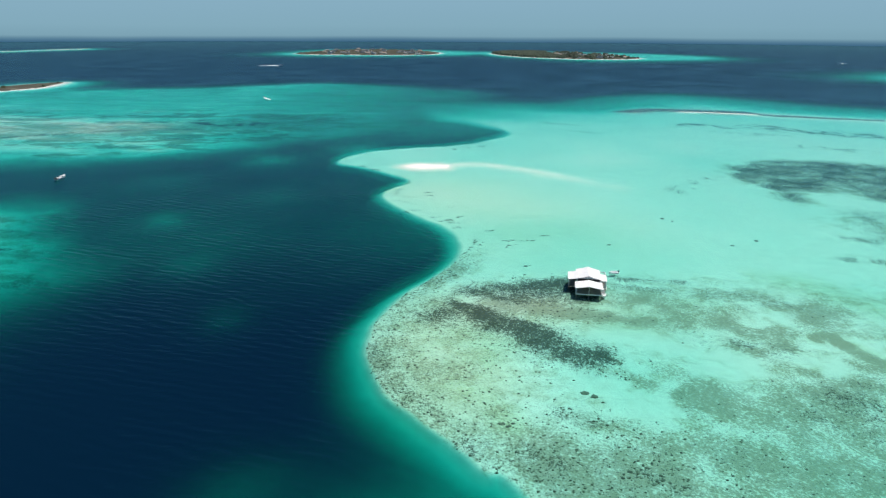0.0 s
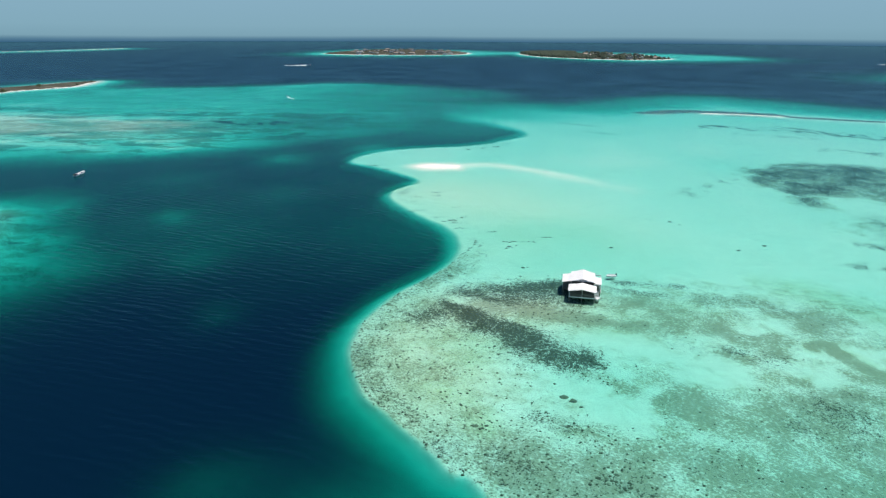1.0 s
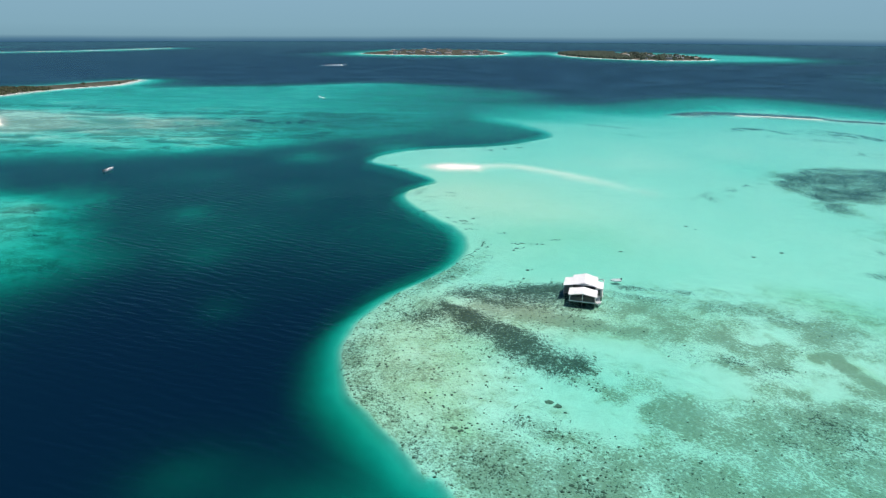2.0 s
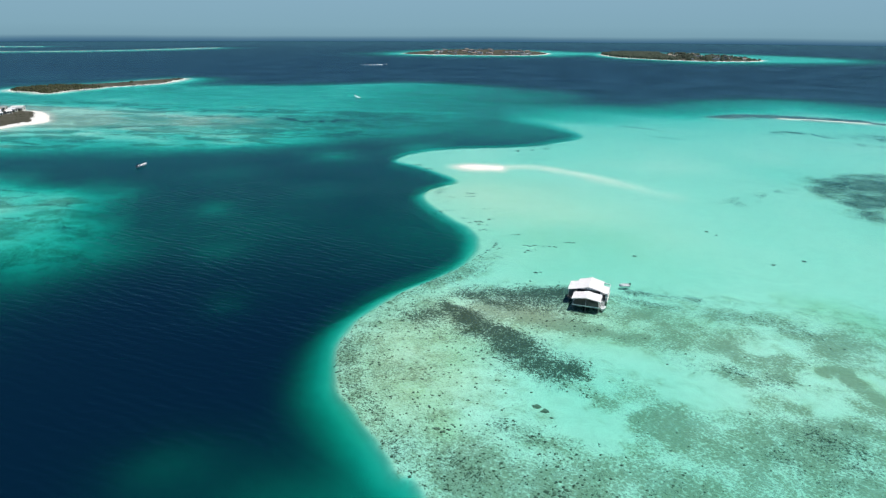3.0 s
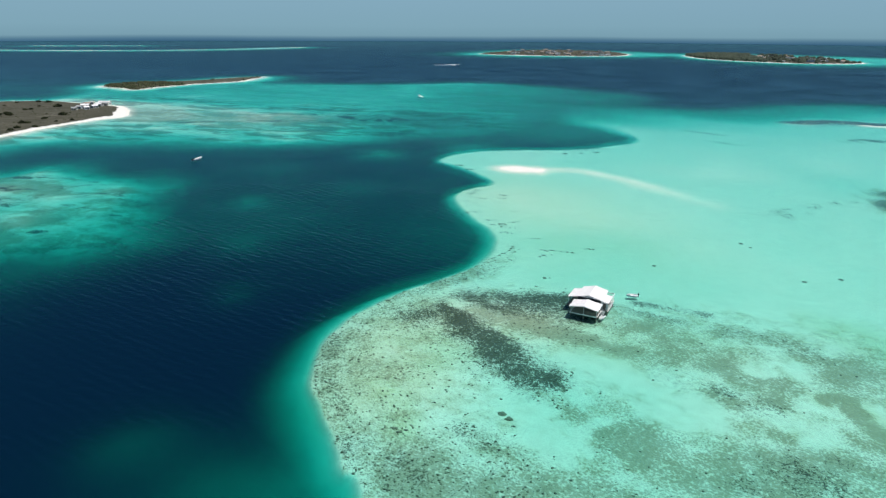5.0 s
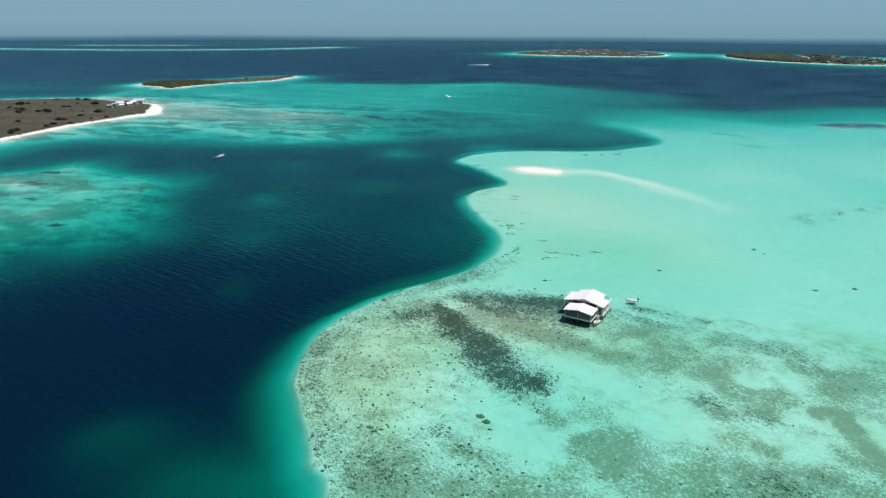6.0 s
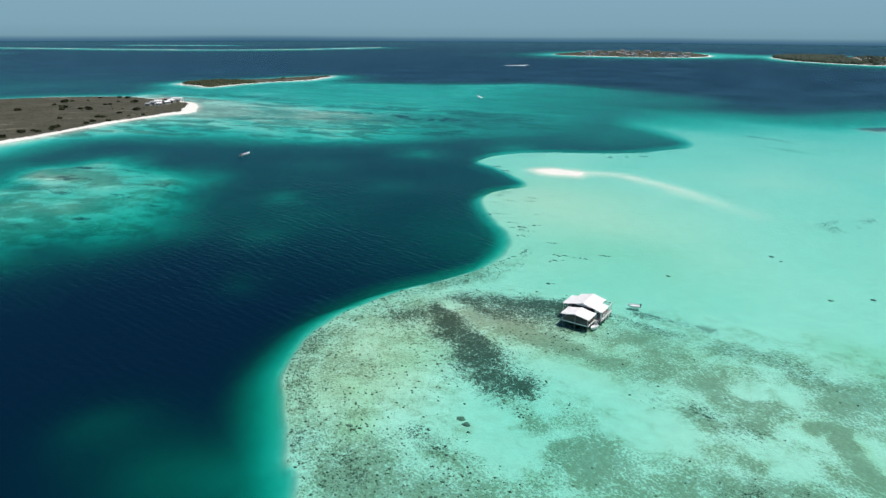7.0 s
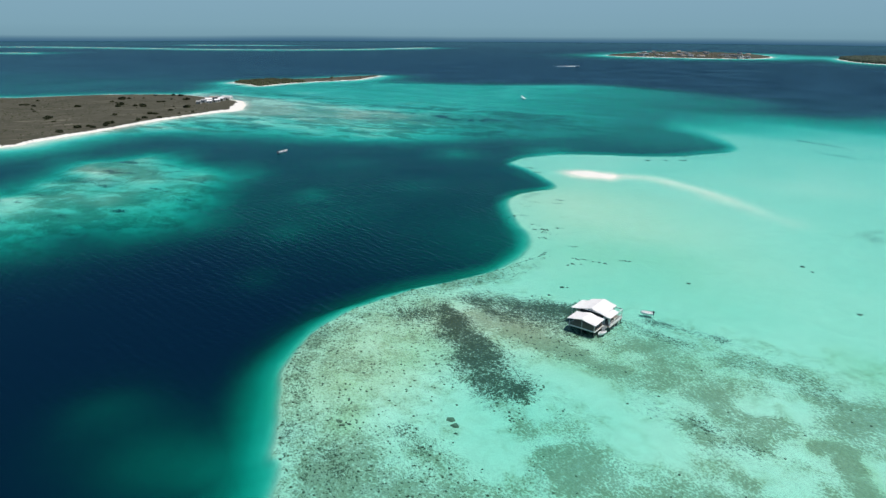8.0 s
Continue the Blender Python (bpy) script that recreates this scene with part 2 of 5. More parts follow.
REEF = rounded([
    (16, 86), (8, 95), (0, 105), (-8, 114.5), (-14, 124), (-18, 135), (-19, 147), (-17.5, 160), (-13, 175), (-5, 189), (3, 204),
    (6.5, 219), (5.5, 234), (0, 246), (-14, 266), (-28, 289), (-30, 304), (-27, 315), (-19, 330), (-33, 349), (-48, 363), (-64.5, 377.5),
    (-63, 402), (-42, 426), (4.6, 445), (35, 472), (52, 498), (45, 530), (27, 566), (6, 590), (-14, 640), (-15, 700), (70, 722), (140, 722), (221, 800),
    (300, 822), (371, 755), (463, 680), (760, 520), (900, 100), (600, -160), (120, -150), (45, 20)])
SLOPE = [  # how wide the drop-off is, at some places along the reef
    (16, 86, 15), (2, 104, 14), (-8, 114, 13), (-18, 140, 10.5), (-10, 180, 8), (3, 204, 7), (6, 226, 11), (-10, 260, 9), (-29, 296, 9), (-22, 330, 7), (-48, 363, 7),
    (-64, 385, 7), (4, 445, 9), (52, 500, 14), (40, 545, 34), (6, 595, 60), (-15, 680, 80), (100, 720, 70), (300, 810, 80), (450, 680, 60)]
BANK = rounded([
    (-650, 800), (-486, 868), (-347, 905), (-259, 958), (-207, 992), (-146, 985), (-57, 950), (25, 880), (60, 790), (20, 690), (-20, 580), (-62, 500),
    (-84, 478), (-122, 462), (-151, 429), (-183, 410), (-230, 394), (-280, 378), (-345, 352), (-382, 300), (-398, 240), (-560, 150), (-720, 330), (-670, 510), (-600, 572), (-640, 660), (-690, 730)])
MID_REEF = rounded([
    (-250, 178), (-258, 200), (-265, 220), (-290, 240), (-288, 262), (-276, 290), (-250, 280), (-226, 268), (-200, 274), (-181, 267), (-168, 244), (-147, 208), (-136, 190), (-146, 174), (-160, 160), (-163, 146), (-172, 134), (-290, 80), (-340, 140)])
WEED_FLAT = rounded([
    (158, 352), (172, 376), (200, 392), (240, 397), (290, 388), (380, 380), (420, 290), (320, 215), (250, 200), (205, 215), (182, 228), (196, 250), (200, 272), (207, 296), (190, 312), (176, 288), (163, 300), (163, 325)])
ISLE = rounded([
    (-384, 241), (-386, 270), (-390, 300), (-397, 345), (-408, 400), (-408, 450), (-402, 476), (-427, 510), (-464, 541), (-484, 545), (-544, 553), (-595, 550), (-652, 515),
    (-690, 466), (-724, 419), (-900, 300), (-900, 90), (-460, 120)])
SPIT = rounded([(-676, 725), (-627, 712), (-596, 700), (-592, 745), (-584, 800), (-562, 845), (-552, 885), (-577, 975), (-600, 955), (-616, 912), (-630, 865), (-682, 784)])
FAR_ISLES = [
    rounded([(-520, 2250), (-440, 2160), (-340, 2150), (-190, 2150), (-60, 2215), (-20, 2400), (-110, 2680), (-300, 2790), (-440, 2740), (-505, 2460)]),
    rounded([(165, 2400), (200, 2130), (290, 1985), (420, 1900), (545, 1925), (600, 2030), (560, 2250), (440, 2470), (280, 2540)])]
FAR_SHELF = [
    rounded([(-590, 2260), (-440, 2090), (-200, 2090), (0, 2190), (170, 2330), (330, 1930), (430, 1840), (600, 1870), (860, 2010), (830, 2330), (500, 2640), (100, 2620), (-100, 2800), (-460, 2860)]),
    rounded([(770, 1150), (850, 1150), (1200, 1100), (1300, 1350), (980, 1330), (830, 1250)])]
FAR_BARS = [
    [(-3100, 1480), (-2990, 1580), (-2900, 1660), (-2520, 1785), (-1975, 1910), (-1628, 2200), (-1475, 2690)],
    [(-2300, 1150), (-2160, 1250)],
    [(-2700, 2350), (-2300, 2600)]]
CAY = rounded([(-17, 368), (-10, 367.5), (-5, 367.5)], False)
DRY_BANK = rounded([(186, 643), (214, 666), (245, 657), (292, 639), (334, 615), (420, 578), (520, 560)], False)
STRAND = rounded([(238, 645), (268, 640), (304, 626)], False)
TAIL = rounded([(2, 371), (20, 374.5), (36, 366), (55, 352), (68, 340.5), (92, 316)], False)


def strokes(x, y, rows, warp, scale=0.92):
    """Density from soft strokes: (density, width, points of the line). warp: how far places are shaken, and the unevenness."""
    wx, wy, uneven = warp
    total, uneven = np.zeros(x.shape), scale * uneven
    for density, width, *points in rows:
        bend = min(1.0, width / 9.0)
        d = away_from(x + wx * bend, y + wy * bend, np.array(points, float) if len(points) < 3 else rounded(points, False, 4), False, width * 1.8)
        total = np.maximum(total, density * uneven * (1 - ramp(d, width * 0.1, width * 1.7)))
    return total


GRASS_NEAR_AND_SHADE = [
    (0.97, 8.8, (8, 167), (17, 158.5), (24, 151), (30, 145.5), (35, 139.5)),
    (0.5, 12.5, (8, 165), (18, 154), (29, 142)),
    (0.9, 6.0, (10, 174), (14, 181.5), (23, 184), (32, 185.5), (42, 186.5)),
    (0.78, 10.5, (12, 178), (19, 178), (28, 180), (40, 181)),
    (0.74, 8.5, (-4, 162), (4, 163), (8, 168)),
    (0.5, 7, (-4, 170), (4, 175), (10, 180)),
    (0.62, 3.4, (57, 191), (68, 191), (78, 189)),
    (0.5, 4.5, (50, 186), (60, 183), (70, 181)),
    # the house's shadow on the bed, painted as a stroke of dark grass
    (0.75, 5.5, (42, 175), (44, 181), (45, 186))]
CLEARING = [(1.0, 2.6, (7, 173), (13, 171.5), (19, 168), (30, 158.5))]
GRASS_SHELF = [
    (0.5, 11, (118, 312), (127, 324)),
    (0.48, 9, (128, 326), (142, 337)),
    (0.55, 6, (140, 338), (154, 345)),
    (0.62, 5, (152, 238), (168, 232)),
    (0.55, 6, (146, 212), (160, 206)),
    (0.66, 11, (202, 549), (222, 560), (242, 540)),
    (0.5, 10, (222, 520), (250, 505), (268, 500)),
    (0.66, 24, (268, 548), (310, 515), (400, 470)),
    (0.5, 13, (255, 446), (290, 428)),
    (0.85, 11, (-222, 556), (-190, 549), (-152, 560)),
    (0.6, 10, (-300, 545), (-250, 560), (-210, 580)),
    (0.55, 8, (-250, 480), (-215, 476), (-185, 470))]
GRASS_FAR = [
    (1.0, 24, (192, 655), (222, 668), (250, 662), (300, 645)),
    (0.95, 9, (290, 642), (334, 618), (430, 582)),
    (0.62, 9, (-330, 470), (-270, 500), (-210, 520)),
    (0.6, 6, (90, 570), (118, 548)),
    (0.5, 6, (100, 520), (122, 505)),
    (0.55, 7, (0, 450), (25, 460)),
    (0.6, 12, (-255, 215), (-225, 222)),
    (0.5, 8, (-230, 250), (-205, 240))]
GRASS_EAST = [
    (0.55, 14, (190, 270), (178, 235), (190, 210)),
    (0.55, 12, (230, 300), (225, 260)),
    (0.55, 5, (88, 121), (94, 118)),
    (0.5, 5, (78, 112), (86, 106)),
    (0.5, 6, (82, 178), (93, 178), (102, 170)),
    (0.5, 6, (78, 146), (87, 142)),
    (0.45, 7, (84, 118), (96, 110)),
    (0.4, 6, (98, 126), (110, 118)),
    (0.5, 4, (25, 114.5), (32, 111)),
    (0.55, 5, (13, 101), (23, 96.5)),
    (0.5, 3.5, (36, 95), (44, 89)),
    (0.4, 6, (12, 101), (24, 95)),
    (0.38, 6, (64, 152), (72, 144))]
RUBBLE = [
    (1.0, 8.5, (17, 173), (30, 168), (40, 164), (52, 159), (64, 158)), (0.85, 8.5, (40, 176), (54, 176), (66, 172)), (0.6, 6, (50, 184), (60, 181), (74, 178)),
    (0.9, 6.5, (63, 167), (76, 166), (83, 156), (90, 154)), (0.9, 5.5, (68, 165), (75, 158), (85, 152), (89, 138)), (0.9, 6, (80, 178), (95, 177), (102, 167)),
    (0.85, 5, (77, 143), (84, 138), (90, 132)), (0.65, 3.8, (39, 132), (45, 129), (49, 125)), (0.52, 6, (53, 131), (57, 128), (63, 123)),
    (0.92, 9.5, (60, 121), (69, 111), (80, 118), (90, 121), (104, 126)), (0.72, 7, (66, 121), (72, 126), (78, 124)), (0.95, 10, (79, 110), (72, 98), (86, 97)), (0.8, 8, (50, 104), (62, 98), (70, 90)), (0.95, 9, (82, 106), (92, 99), (104, 106)),
    (0.7, 5, (29, 113), (40, 110)), (0.5, 6, (50, 146), (60, 138))]
HOOK = [(1.0, 2.8, (99.6, 148.6), (104, 151), (104, 146), (109, 135), (116, 130)), (0.95, 3.0, (103.5, 169), (108, 165), (105, 160))]
LANES = [  # bare sand between the drifts of rubble
    (1.0, 7, (44.4, 152.4), (53.2, 148.6), (62.7, 141.8), (70.3, 131.3)), (0.95, 4.5, (87.6, 139.1), (92.6, 137.0), (95.0, 133.1)), (0.8, 3.5, (86.9, 159.1), (93.4, 164.4), (95.3, 159.7)), (0.9, 6, (29.6, 133.9), (38.0, 122.9), (46.7, 116.1)), (0.95, 4.5, (109, 148), (115, 142))]
RUBBLE_FAR = [
    (0.95, 52, (-440, 505), (-330, 500), (-230, 530), (-140, 570)), (0.55, 16, (-430, 560), (-300, 600)), (0.55, 14, (-260, 190), (-180, 190)), (0.5, 10, (-640, 700), (-560, 760)),
    (0.6, 16, (178, 255), (188, 225), (178, 196)), (0.5, 16, (-520, 820), (-470, 760))]
ALGAE = [(0.34, 42, (-5, 312), (18, 285), (38, 245)), (0.8, 5, (14, 109), (10, 118), (8, 132)), (0.85, 11, (4, 124), (7, 150)), (0.6, 14, (-2, 120), (-6, 146), (0, 164)), (0.55, 9, (112, 190), (128, 172), (140, 150)), (0.45, 12, (48, 170), (72, 166)), (0.6, 3, (99, 148.6), (104, 150), (109, 135)), (0.5, 9, (30, 166), (46, 161), (60, 160)), (0.75, 2.6, (14.5, 107.5), (13, 112), (10.8, 119), (7.5, 123))]
SANDY = [  # narrow pale ridges on the bank and the reef beside it
    (1.0, 7, (-415, 588), (-380, 572), (-345, 560)), (1.0, 6, (-212, 597), (-190, 598)), (0.9, 5, (-300, 416), (-270, 420), (-250, 417)), (0.9, 6, (-206, 394), (-186, 398)), (0.8, 6, (-330, 610), (-280, 622), (-240, 618)),
    (0.8, 7, (-150, 610), (-110, 622), (-70, 615)), (0.8, 5, (-290, 512), (-255, 500)), (0.9, 8, (-118, 386), (-103, 400)), (0.9, 10, (-222, 258), (-208, 262)), (0.9, 8, (-238, 176), (-214, 166)), (0.8, 5, (-245, 222), (-222, 216))]
HUMPS = [  # places where the deep bed rises: x, y, radius, depth over them
    (-119, 256, 10, 7.0), (-88, 205, 12, 15.5), (-62, 161, 11, 21.0), (-110, 390, 22, 11.0), (-198, 398, 18, 7.5), (-85, 300, 18, 18.0), (-150, 330, 26, 18.0), (-12, 84, 23, 19.0), (-36, 90, 16, 21.0), (2, 88, 13, 14.5),
    (-95, 235, 30, 20.0), (-140, 205, 22, 17.0), (-60, 430, 24, 9.5)]


def bed(x, y):
    """Height of the ground (sea level 0) and its cover: sea grass (and house shade drawn as grass), coral rubble, dry
    land, green algae.
    """
    wob = (rough(x, y, 9, 3, 1) - 0.5) * 3.0
    warp = (rough(x, y, 14, 3, 5) - 0.5) * 9, (rough(x, y, 14, 3, 6) - 0.5) * 9, 0.55 + 0.6 * rough(x, y, 6, 3, 7)
    far = ramp(np.hypot(x, y), 320, 900)
    wobf = (rough(x, y, 90, 4, 2) - 0.5) * 60 * far
    reef = away_from(x, y, REEF, True) + wob * 0.6 + wobf * 0.35
    weight, width = np.zeros(x.shape), np.zeros(x.shape)
    for sx, sy, w in SLOPE:
        g = 1.0 / (((x - sx) ** 2 + (y - sy) ** 2) ** 1.5 + 30)
        weight, width = weight + g, width + g * w
    width = 0.72 * width / weight

    deep = 28 + 14 * ramp(y, 190, 130) + 12 * rough(x, y, 120, 3, 3) + 20 * ramp(y, 900, 1300) - 13 * ramp(y, 150, 250) * ramp(y, 900, 600)
    bay = np.exp(-(((x + 10) / 90) ** 2 + ((y - 530) / 75) ** 2))
    deep = deep * (1 - bay) + 12.5 * bay
    for hx, hy, r, d in HUMPS:
        u = np.exp(-(((x - hx) ** 2 + (y - hy) ** 2) / (r * r)) * (0.6 + 0.9 * rough(x, y, r * 0.7, 3, 4)))
        deep = deep * (1 - u) + d * u
    # the shelf of the reef
    shelf = 1.9 + 0.8 * (rough(x, y, 60, 3, 8) - 0.5)
    shelf = shelf - 0.95 * np.exp(-(((x - 15) / 60) ** 2 + ((y - 295) / 60) ** 2)) - 0.92 * np.exp(-(((x - 2) / 27) ** 2 + ((y - 135) / 48) ** 2)) - 0.25 * np.exp(-(((x - 100) / 40) ** 2 + ((y - 120) / 45) ** 2))
    shelf = shelf - 0.5 * np.exp(-(((x - 30) / 32) ** 2 + ((y - 166) / 22) ** 2)) - 0.15 * np.exp(-(((x - 85) / 35) ** 2 + ((y - 160) / 30) ** 2))
    shelf = shelf - 0.55 * np.exp(-(((x - 28) / 24) ** 2 + ((y - 170) / 14) ** 2))
    shelf = np.maximum(shelf, 0.6)
    shelf = shelf + 0.8 * ramp(y, 420, 640) + 8.0 * ramp(-reef, 140, -20) * ramp(y, 540, 680)
    cay = away_from(x, y, CAY, False, 60) + (rough(x, y, 8, 4, 42) - 0.5) * 9
    tail = away_from(x + wob, y + wob, TAIL, False, 60)
    fade = 0.34 + 1.0 * ramp(x, 20, 98) - 0.35 * np.exp(-((x - 60) / 16) ** 2) + 0.7 * (rough(x, y, 7, 3, 36) - 0.4)
    shelf = np.minimum(shelf, fade + (shelf - fade) * ramp(tail, -2.0, 14) ** 0.8)
    shelf = np.minimum(shelf, -0.3 + 2.2 * ramp(cay, 3.0, 20) - 0.25 * (1 - ramp(cay, 0, 6)) + 30 * ramp(cay, 18, 45))
    bar = away_from(x, y, DRY_BANK, False, 60) + wobf * 0.08
    shelf = np.minimum(shelf, 1.4 + (shelf - 1.4) * ramp(bar, 4, 30))
    strand = away_from(x, y, STRAND, False, 40)
    shelf = np.minimum(shelf, -0.05 + 12 * ramp(strand, 0.5, 30))
    u = np.clip(reef / width, 0, 2.0)
    drop = (0.9 + 2.2 * ramp(y, 170, 125)) * ramp(reef, 0, 2.6) * ramp(y, 620, 480) + 6.0 * np.clip(u, 0, 2) ** 0.9 + 6.5 * np.clip(u, 0, 2) ** 2 + np.maximum(reef - 2 * width, 0) * 0.5
    depth = np.minimum(shelf + drop, deep)
    # the wide bank beside the island
    bank = away_from(x, y, BANK, True) + wobf * 0.5 + (rough(x, y, 25, 3, 9) - 0.5) * 16
    lanes = rough(x * 0.5 - y * 0.15, y * 1.2, 34, 4, 10)
    floor = 4.4 + 3.4 * (lanes - 0.5) + 0.028 * np.clip(x + 230, 0, 400) - 3.2 * ramp(-np.abs(y - 520 + 0.1 * (x + 300)), -90, -20) * ramp(-x, 130, 300) + 0.9 * ramp(y, 620, 760)
    floor = floor + 4.2 * (rough(x * 0.5 - y * 0.2, y * 1.2, 12, 5, 26) - 0.5)
    floor = floor - 2.6 * ramp(away_from(x, y, ISLE, True, 200), 75, 15) * (0.4 + 1.1 * lanes)
    floor = floor - 1.5 * ramp(y, 380, 430) * ramp(y, 580, 500) * ramp(-x, 90, 200)
    floor = floor - 2.2 * ramp(rough(x * 0.35 - y * 0.12, y * 1.1, 15, 4, 37), 0.6, 0.78) * ramp(-x, 40, 160)
    floor = np.maximum(floor + 1.3, 1.2)
    soft = 12 + 30 * ramp(x, -230, -120)
    depth = np.minimum(depth, floor + np.maximum(bank, 0) * 0.30 + 3.0 * ramp(bank, -soft, soft))
    mid = away_from(x, y, MID_REEF, True, 120) + (rough(x, y, 24, 4, 11) - 0.5) * 26 + 5
    pale = rough(x, y, 20, 5, 12)
    depth = np.minimum(depth, 3.5 - 1.2 * ramp(-x, 190, 250) + 3.2 * ramp(x, -205, -150) - 4.5 * (pale - 0.45) + np.maximum(mid + 10, 0) * 0.2 + np.maximum(mid, 0) * 0.28)
    ridge = strokes(x, y, SANDY, warp)
    depth = np.where((depth < 12) & (depth > 1.2), depth + (1.2 - depth) * 0.6 * np.clip(ridge, 0, 1), depth)
    # far shelves and sand bars
    for line in FAR_SHELF:
        s = away_from(x, y, line, True, 300) + wobf * 0.8
        depth = np.minimum(depth, 4.8 + 2.5 * (lanes - 0.5) + np.maximum(s + 40, 0) * 0.13)
    for points in FAR_BARS:
        s = away_from(x, y, rounded(points, False), False, 260) + wobf * 0.3
        depth = np.minimum(depth, -0.22 + np.maximum(s - 8, 0) * 0.16 + 60 * ramp(s, 170, 255))
    shallow = np.clip(1 - depth / 5, 0, 1)
    z = -depth + (rough(x, y, 2.4, 2, 13) - 0.5) * 0.25 * shallow * (1 - far)

    # dry land
    land = np.zeros(x.shape)
    for line, beach, high in [(ISLE, 4.5, 1.9), (SPIT, 7, 1.6)] + [(f, 5, 2.0) for f in FAR_ISLES]:
        s = away_from(x, y, line, True, 200) + (rough(x, y, 16, 3, 14) - 0.5) * 3.5
        z = np.maximum(z, np.where(s < 0, np.minimum(-s * 0.09, high * 0.5 + 0.03 * np.maximum(-s - 11, 0)), -s * 0.13 - 0.2 * np.maximum(s - 10, 0) - 60 * ramp(s, 90, 190)))
        z = np.minimum(z, high + 0.6 * rough(x, y, 40, 3, 15))
        edge = beach + 5 * (rough(x, y, 22, 3, 16) - 0.5) - 7 * ramp(y, 535, 560) * (x < -480) + 8 * np.exp(-(((x + 428) / 40) ** 2 + ((y - 492) / 32) ** 2))
        land = np.maximum(land, ramp(-s, edge, edge + 3.5))

    # cover
    grass = np.maximum.reduce([strokes(x, y, rows, warp) for rows in (GRASS_NEAR_AND_SHADE, GRASS_FAR, GRASS_EAST)] + [strokes(x, y, GRASS_SHELF, warp) * np.clip(2.4 * rough(x, y * 0.8, 5, 2, 43) - 0.3, 0, 1.25)])
    rubble = np.maximum(strokes(x, y, RUBBLE, warp), strokes(x, y, RUBBLE_FAR, warp, 0.8))
    algae = strokes(x, y, ALGAE, warp)
    nose = ramp(y, 232, 205)
    rim = ramp(reef, 1.2, -0.6) * ramp(-reef, 13, 4) * nose * (0.22 + 0.5 * rough(x, y, 9, 3, 17))
    flat_top = ramp(-reef, 2, 9) * ramp(y, 195, 160) * ramp(x, 26, 6) * (0.12 + 0.6 * rough(x, y, 8, 3, 18))
    right = ramp(x, 50, 85) * ramp(y, 198, 172) * np.clip(1.3 * rough(x * 0.8 + y * 0.45, y * 1.1 - x * 0.3, 17, 4, 19) - 0.22 + 0.28 * ramp(y, 150, 110), 0, 0.85)
    south = ramp(y, 124, 98) * ramp(-reef, 0, 5) * np.clip(0.25 + 0.8 * rough(x, y, 10, 4, 20), 0, 1)
    on_bank = ramp(-bank, -5, 25) * ramp(-x, -20, 160)
    on_mid = ramp(-mid, -25, 10)
    flat = ramp(-(away_from(x, y, WEED_FLAT, True, 60) + (rough(x, y, 22, 4, 38) - 0.5) * 26), -9, 9)
    weed = 0.5 * rough(x * 0.45 - y * 0.15, y * 1.3, 24, 4, 22) + 0.5 * rough(x * 0.45 - y * 0.15, y * 1.2, 7, 4, 27)
    strewn = 0.24 * ramp(-reef, 1, 6) * ramp(y, 204, 186) * ramp(x, 150, 110)
    rubble = np.maximum.reduce([rubble, strewn, rim, flat_top, right, south, on_bank * (0.05 + 0.9 * ramp(weed, 0.44, 0.6) * ramp(y, 700, 580)), on_mid * np.clip(1.9 * rough(x * 0.7 - y * 0.3, y, 12, 4, 23) - 0.4, 0, 0.9) * (1 - np.clip(ridge, 0, 1)), flat * np.clip(0.3 + 0.5 * rough(x, y, 12, 4, 41), 0, 0.8)])
    grass = np.maximum(grass, flat * np.clip(0.28 + 0.55 * rough(x, y, 9, 4, 39), 0, 0.75) * (1 - 0.55 * ramp(y, 300, 240)))
    grass = np.maximum(grass, on_mid * 0.7 * ramp(rough(x * 0.6 - y * 0.25, y, 9, 4, 40), 0.55, 0.8))
    grass = np.maximum(grass, on_bank * 0.42 * ramp(y, 760, 580) * ramp(rough(x * 0.4 - y * 0.1, y * 1.4, 21, 4, 24), 0.52, 0.8))
    grass = np.maximum.reduce([grass, rim * 0.8, south * 0.36, flat_top * 0.5, ramp(-reef, 1.5, 4) * ramp(-reef, 14, 5) * ramp(y, 345, 325) * ramp(y, 195, 215) * np.clip(0.8 * rough(x, y, 5, 3, 25) - 0.2, 0, 1)])
    rubble = np.maximum(rubble * (1 - 0.8 * np.clip(strokes(x, y, LANES, warp, 1.2), 0, 1)), strokes(x, y, HOOK, warp, 1.2))
    wet = ramp(-z, -0.05, 0.35)
    rubble, algae, grass = rubble * wet, algae * wet, grass * wet
    grass = np.where(depth > 8, 0.0, grass) * (1 - 0.85 * np.clip(strokes(x, y, CLEARING, warp, 1.15), 0, 1))
    # bed flattened to an apparent depth, keeping its tones in place from the camera
    seen = np.where(z < 0, -1.5 * np.tanh(-z / 4.0) + z * 0.12, z)
    return seen, -z, np.stack([np.clip(grass, 0, 1), np.clip(rubble, 0, 1), np.clip(land, 0, 1), np.clip(algae, 0, 1)], -1)


